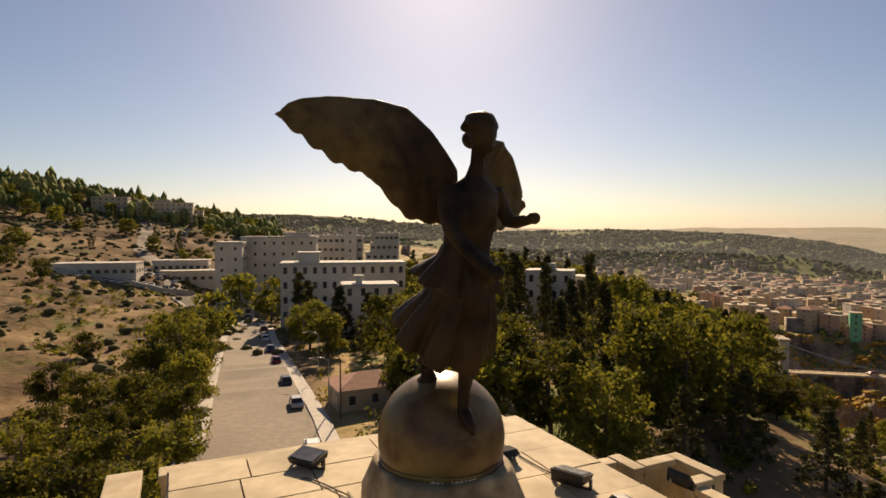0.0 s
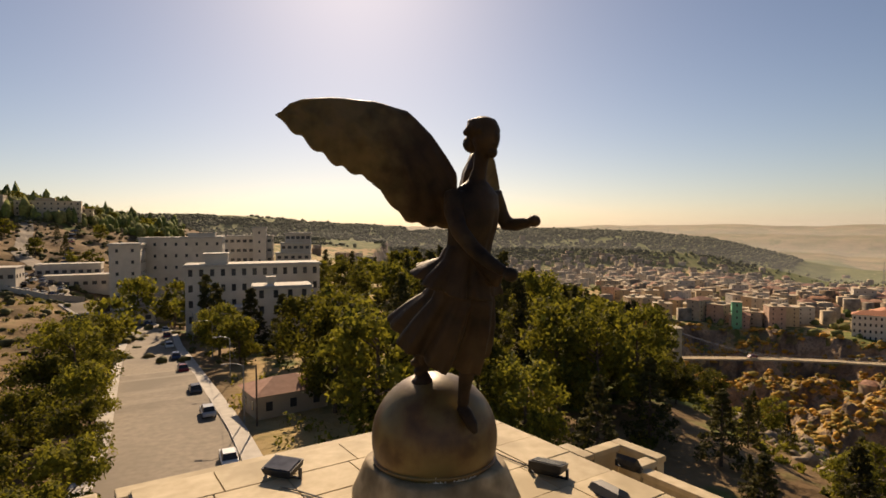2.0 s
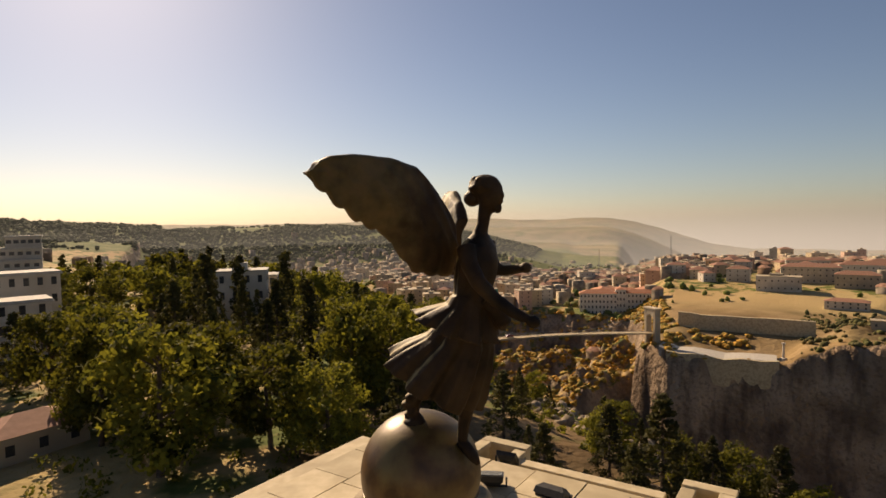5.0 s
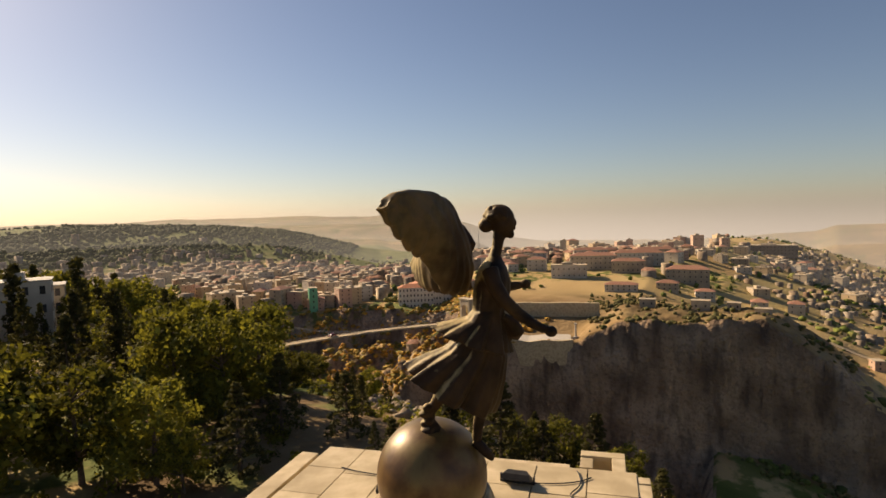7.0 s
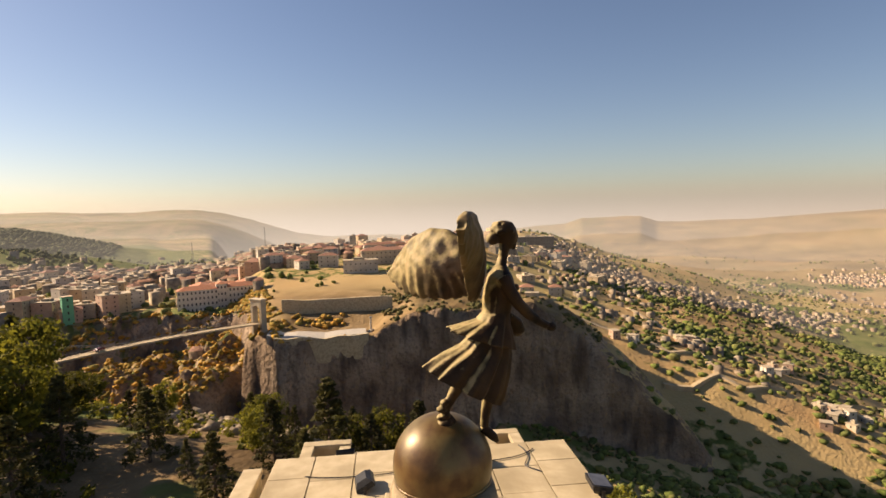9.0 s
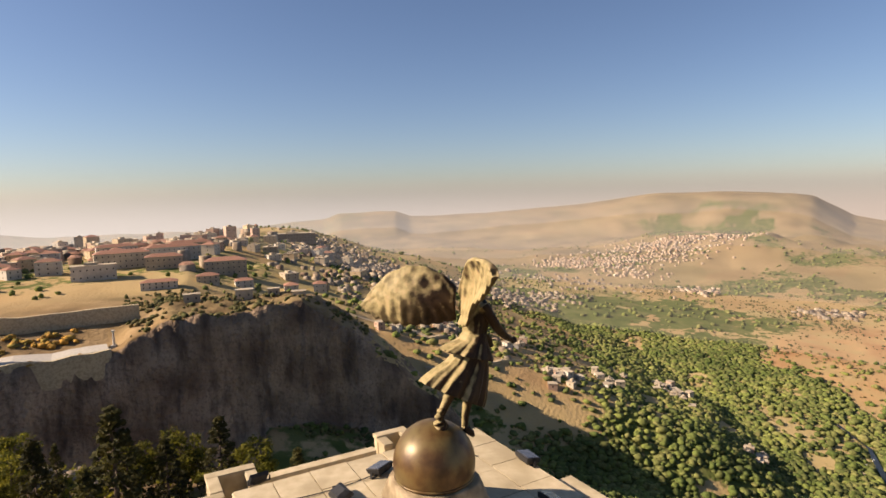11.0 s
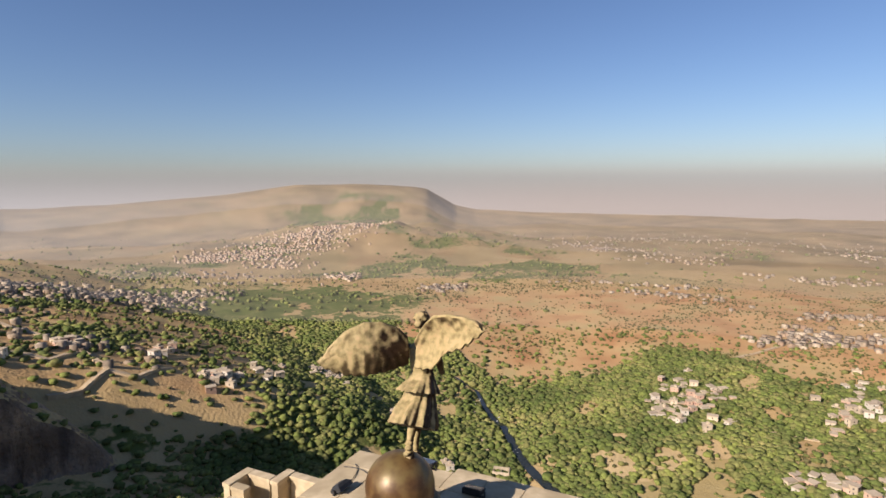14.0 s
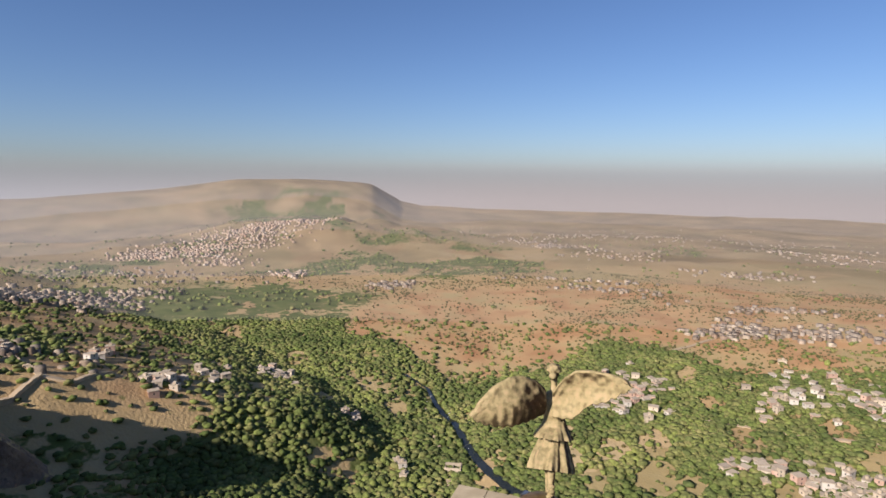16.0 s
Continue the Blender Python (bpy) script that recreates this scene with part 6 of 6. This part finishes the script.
px, py = polar(-64.7, 312)
e = thing("memorial_column", "slim pale stone column at the terrace end", "column", loc=(px, py, ground_z(px, py)))
part("plinth", boxed(-1.2, 1.2, -1.2, 1.2, -1, 1.6, bevel=0.08), M_PALE, e)
part("shaft", rod(bmesh.new(), (0, 0, 1.6), (0, 0, 8.2), 0.6, 0.42, 12), M_PALE, e)
part("capital", boxed(-0.75, 0.75, -0.75, 0.75, 8.2, 8.9, bevel=0.08), M_PALE, e)
for az, r, w, d, h in ((-81.4, 338, 8, 6, 4.0), (-79.0, 352, 7, 5, 3.6), (-76.2, 350, 10, 6, 5.0), (-71.5, 350, 9, 6, 4.0)):
    px, py = polar(az, r)
    block(px, py, az, w, d, h, 1, 2, 1, M_PLASTER, M_ROOFFLAT, "small stone hut on the cliff crest", "crest_hut", "house", "huts on the cliff crest", win="small", parapet=False)

for az, r, tall in ((-48.5, 1000, 44), (-55.0, 1050, 44)):
    px, py = polar(az, r)
    e = thing("radio_mast", "thin grey lattice radio mast above the city", "mast", "radio masts", (px, py, ground_z(px, py)))
    for sx, sy in ((-1, -1), (1, -1), (0, 1)):
        part("leg", rod(bmesh.new(), (1.6 * sx, 1.6 * sy, -2), (0.3 * sx, 0.3 * sy, tall), 0.22, 0.14, 5), M_STEEL, e)
    for k in range(1, 6):
        u = k / 6
        w = 1.6 - 1.3 * u
        part("crossbar", boxed(-w, w, -w, -w + 0.2, tall * u, tall * u + 0.25), M_STEEL, e)

# ---- far houses as joined masses ----
def boxes(name, xs, ys, wmin, wmax, hmin, hmax, label, seed, material=M_FARHOUSE):
    g = np.random.RandomState(seed)
    n = len(xs)
    z = height(xs, ys)
    a = g.uniform(0, math.pi, n)
    w, d, h = g.uniform(wmin, wmax, n), g.uniform(wmin, wmax, n), g.uniform(hmin, hmax, n)
    cube = np.array([(-1, -1, 0), (1, -1, 0), (1, 1, 0), (-1, 1, 0), (-1, -1, 1), (1, -1, 1), (1, 1, 1), (-1, 1, 1)], float)
    px, py = cube[None, :, 0] * w[:, None] / 2, cube[None, :, 1] * d[:, None] / 2
    c, s = np.cos(a)[:, None], np.sin(a)[:, None]
    v = np.stack([xs[:, None] + px * c - py * s, ys[:, None] + px * s + py * c, z[:, None] + np.where(cube[None, :, 2] > 0, h[:, None], -4)], -1)
    f = np.array([(0, 1, 5, 4), (1, 2, 6, 5), (2, 3, 7, 6), (3, 0, 4, 7), (4, 5, 6, 7)])
    return bulk(name, v.reshape(-1, 3), (f[None] + (np.arange(n) * 8)[:, None, None]).reshape(-1, 4), material, label, "houses")


def hips(name, xs, ys, wmin, wmax, hmin, hmax, label, seed):
    """Red hipped roofs on walls, joined."""
    g = np.random.RandomState(seed)
    n = len(xs)
    z, a = height(xs, ys), g.uniform(0, math.pi, n)
    w, d, h = g.uniform(wmin, wmax, n) * 1.5, g.uniform(wmin, wmax, n), g.uniform(hmin, hmax, n)
    base = np.array([(-1, -1, 0), (1, -1, 0), (1, 1, 0), (-1, 1, 0), (-0.5, 0, 1), (0.5, 0, 1)], float)
    px, py = base[None, :, 0] * w[:, None] / 2, base[None, :, 1] * d[:, None] / 2
    c, s = np.cos(a)[:, None], np.sin(a)[:, None]
    v = np.stack([xs[:, None] + px * c - py * s, ys[:, None] + px * s + py * c, z[:, None] + h[:, None] + base[None, :, 2] * 2.6], -1)
    f = np.array([(0, 1, 5), (0, 5, 4), (2, 3, 4), (2, 4, 5), (1, 2, 5), (3, 0, 4)])
    bulk(name, v.reshape(-1, 3), (f[None] + (np.arange(n) * 6)[:, None, None]).reshape(-1, 3), island_mat("far_tiles", [(0.28, 0.15, 0.095), (0.33, 0.19, 0.13), (0.22, 0.115, 0.075)]), label, "roofs")
    k = np.array([(-1, -1, 0), (1, -1, 0), (1, 1, 0), (-1, 1, 0), (-1, -1, 1), (1, -1, 1), (1, 1, 1), (-1, 1, 1)], float)
    px, py = k[None, :, 0] * (w[:, None] / 2 - 0.4), k[None, :, 1] * (d[:, None] / 2 - 0.4)
    v = np.stack([xs[:, None] + px * c - py * s, ys[:, None] + px * s + py * c, z[:, None] + np.where(k[None, :, 2] > 0, h[:, None] + 0.05, -4)], -1)
    f = np.array([(0, 1, 5, 4), (1, 2, 6, 5), (2, 3, 7, 6), (3, 0, 4, 7), (4, 5, 6, 7)])
    bulk(name + "_walls", v.reshape(-1, 3), (f[None] + (np.arange(n) * 8)[:, None, None]).reshape(-1, 4), M_FARHOUSE, "pale walls under red roofs of the far city", "houses")


def clusters(spec, seed):
    g = np.random.RandomState(seed)
    xs, ys = [], []
    for az, r, saz, sr, n in spec:
        a, rr = np.radians(g.normal(az, saz, n)), np.abs(g.normal(r, sr, n))
        xs.append(-np.sin(a) * rr)
        ys.append(np.cos(a) * rr)
    return np.concatenate(xs), np.concatenate(ys)


x, y = clusters([(-36, 800, 5, 90, 90), (-48, 780, 5, 110, 130), (-57, 860, 5, 120, 100), (-69, 860, 4, 100, 90)], 61)
hips("far_red_roofs", x, y, 6, 10, 4, 8, "red tiled roofs of the far city", 62)
x, y = clusters([(-34, 840, 5, 100, 280), (-45, 800, 5, 120, 260), (-56, 920, 5, 130, 240), (-69, 940, 5, 110, 260), (-20, 850, 6, 120, 220), (-26, 980, 4, 90, 120), (-8, 800, 5, 120, 90)], 51)
boxes("far_city", x, y, 6, 13, 4, 11, "crowded houses of the far city", 52)
x, y = clusters([(-85, 900, 2, 80, 150), (-88, 800, 2, 60, 170), (-91.5, 740, 2, 50, 150), (-95.5, 760, 2, 45, 130), (-99.5, 790, 2, 45, 120), (-103.5, 850, 2, 50, 90), (-107, 920, 2, 50, 70), (-88, 600, 3, 50, 34), (-93, 500, 3, 40, 16), (-97, 470, 2, 25, 10), (-102, 450, 2, 22, 8), (-84, 640, 3, 60, 50), (-108, 1150, 5, 80, 90)], 53)
boxes("hill_suburb", x, y, 3.6, 6.8, 2.4, 4.6, "small pale houses of a hill suburb", 54)
x, y = clusters([(-108.5, 1560, 1.3, 60, 220), (-112.5, 1580, 1.8, 60, 330), (-117.5, 1720, 2.2, 70, 420), (-122, 1850, 1.4, 60, 260), (-120.8, 1170, 0.9, 26, 60), (-115, 1380, 1.5, 40, 60)], 55)
boxes("hillside_town", x, y, 4, 7, 2.5, 5, "dense terracotta town on a distant slope", 56, island_mat("town_walls", [(0.36, 0.255, 0.165), (0.44, 0.34, 0.235), (0.30, 0.19, 0.115), (0.50, 0.42, 0.32)]))
x, y = clusters([(-131.0, 1015, 1.2, 24, 70), (-146, 1830, 2.2, 50, 110), (-153, 1600, 2.5, 60, 60), (-165, 1350, 2.5, 30, 60), (-151, 1110, 4, 14, 40), (-170, 1900, 3, 80, 90), (-150, 2300, 4, 120, 70), (-160, 2400, 8, 200, 120)], 57)
boxes("plain_villages", x, y, 4.5, 8, 2.5, 4.5, "scattered pale villages on the plain", 58)
x, y = clusters([(-162.5, 740, 1.5, 12, 46), (-166.5, 752, 2.0, 16, 60), (-171, 772, 2.2, 16, 60), (-176, 790, 2.0, 18, 40), (-168, 905, 2.2, 18, 40), (-164.5, 800, 1.4, 20, 24), (-157, 950, 3, 40, 12), (-152, 1010, 2.5, 14, 30)], 59)
boxes("ridge_village", x, y, 4, 7.5, 2.6, 4.5, "pale houses along the orange ridge", 60)

# nearer valley houses
valley_rng = random.Random(12)
WALLS_V = [M_PALE, WALLS[3], M_PLASTER]


def hamlet(az, r, saz, sr, n):
    spots_h = []
    tries = 0
    while len(spots_h) < n and tries < 400:
        tries += 1
        a, rr = valley_rng.gauss(az, saz), valley_rng.gauss(r, sr)
        px, py = polar(a, rr)
        if min([math.hypot(px - u, py - v) for u, v in spots_h] + [99]) < 5.6:
            continue
        spots_h.append((px, py))
        w, d, h = valley_rng.uniform(4.5, 8), valley_rng.uniform(4, 6.5), valley_rng.choice((2.9, 3.2, 3.4, 5.8))
        wm = valley_rng.choice(WALLS_V)
        block(px, py, valley_rng.uniform(0, 90), w, d, h, 1 if h < 4 else 2, 1, 1, wm, M_ROOFFLAT, "small unfinished valley house with a flat roof" if wm is not M_PALE else "small pale valley house with a flat roof", "valley_house", "house", "valley houses", win="small", parapet=valley_rng.random() < 0.3, skip_back=False)


hamlet(-155.5, 520, 1.9, 26, 44)
hamlet(-153.8, 488, 0.8, 10, 10)
hamlet(-171.5, 585, 2.2, 24, 40)
hamlet(-168.5, 535, 1.5, 16, 16)
hamlet(-176.5, 552, 0.8, 10, 8)
hamlet(-167.0, 408, 1.4, 10, 14)
hamlet(-174.0, 410, 2.0, 12, 30)
hamlet(-179.0, 420, 1.6, 14, 20)
hamlet(-108.5, 412, 1.0, 12, 12)
hamlet(-118.9, 520, 0.8, 16, 16)
hamlet(-126.2, 425, 0.8, 7, 6)
hamlet(-102.7, 466, 0.7, 10, 5)
hamlet(-131.0, 372, 1.2, 8, 3)
hamlet(-96.4, 470, 0.6, 8, 9)
hamlet(-90.6, 420, 0.5, 6, 3)
hamlet(-112.5, 470, 1.6, 16, 6)

# roofless ruin beside the river
px, py = polar(-137.1, 372)
ruin = thing("ruin", "roofless pale stone ruin beside the river", "ruin", loc=(px, py, ground_z(px, py)), rz=35)
for x0, x1, y0, y1, h in ((-6, 6, -3.5, -2.8, 4.5), (-6, 6, 2.8, 3.5, 3.8), (-6, -5.3, -2.8, 2.8, 5.0), (5.3, 6, -2.8, 2.8, 3.0), (-0.3, 0.3, -2.8, 2.8, 3.2)):
    part("wall", boxed(x0, x1, y0, y1, -2, h, bevel=0.08), M_PLASTER, ruin)
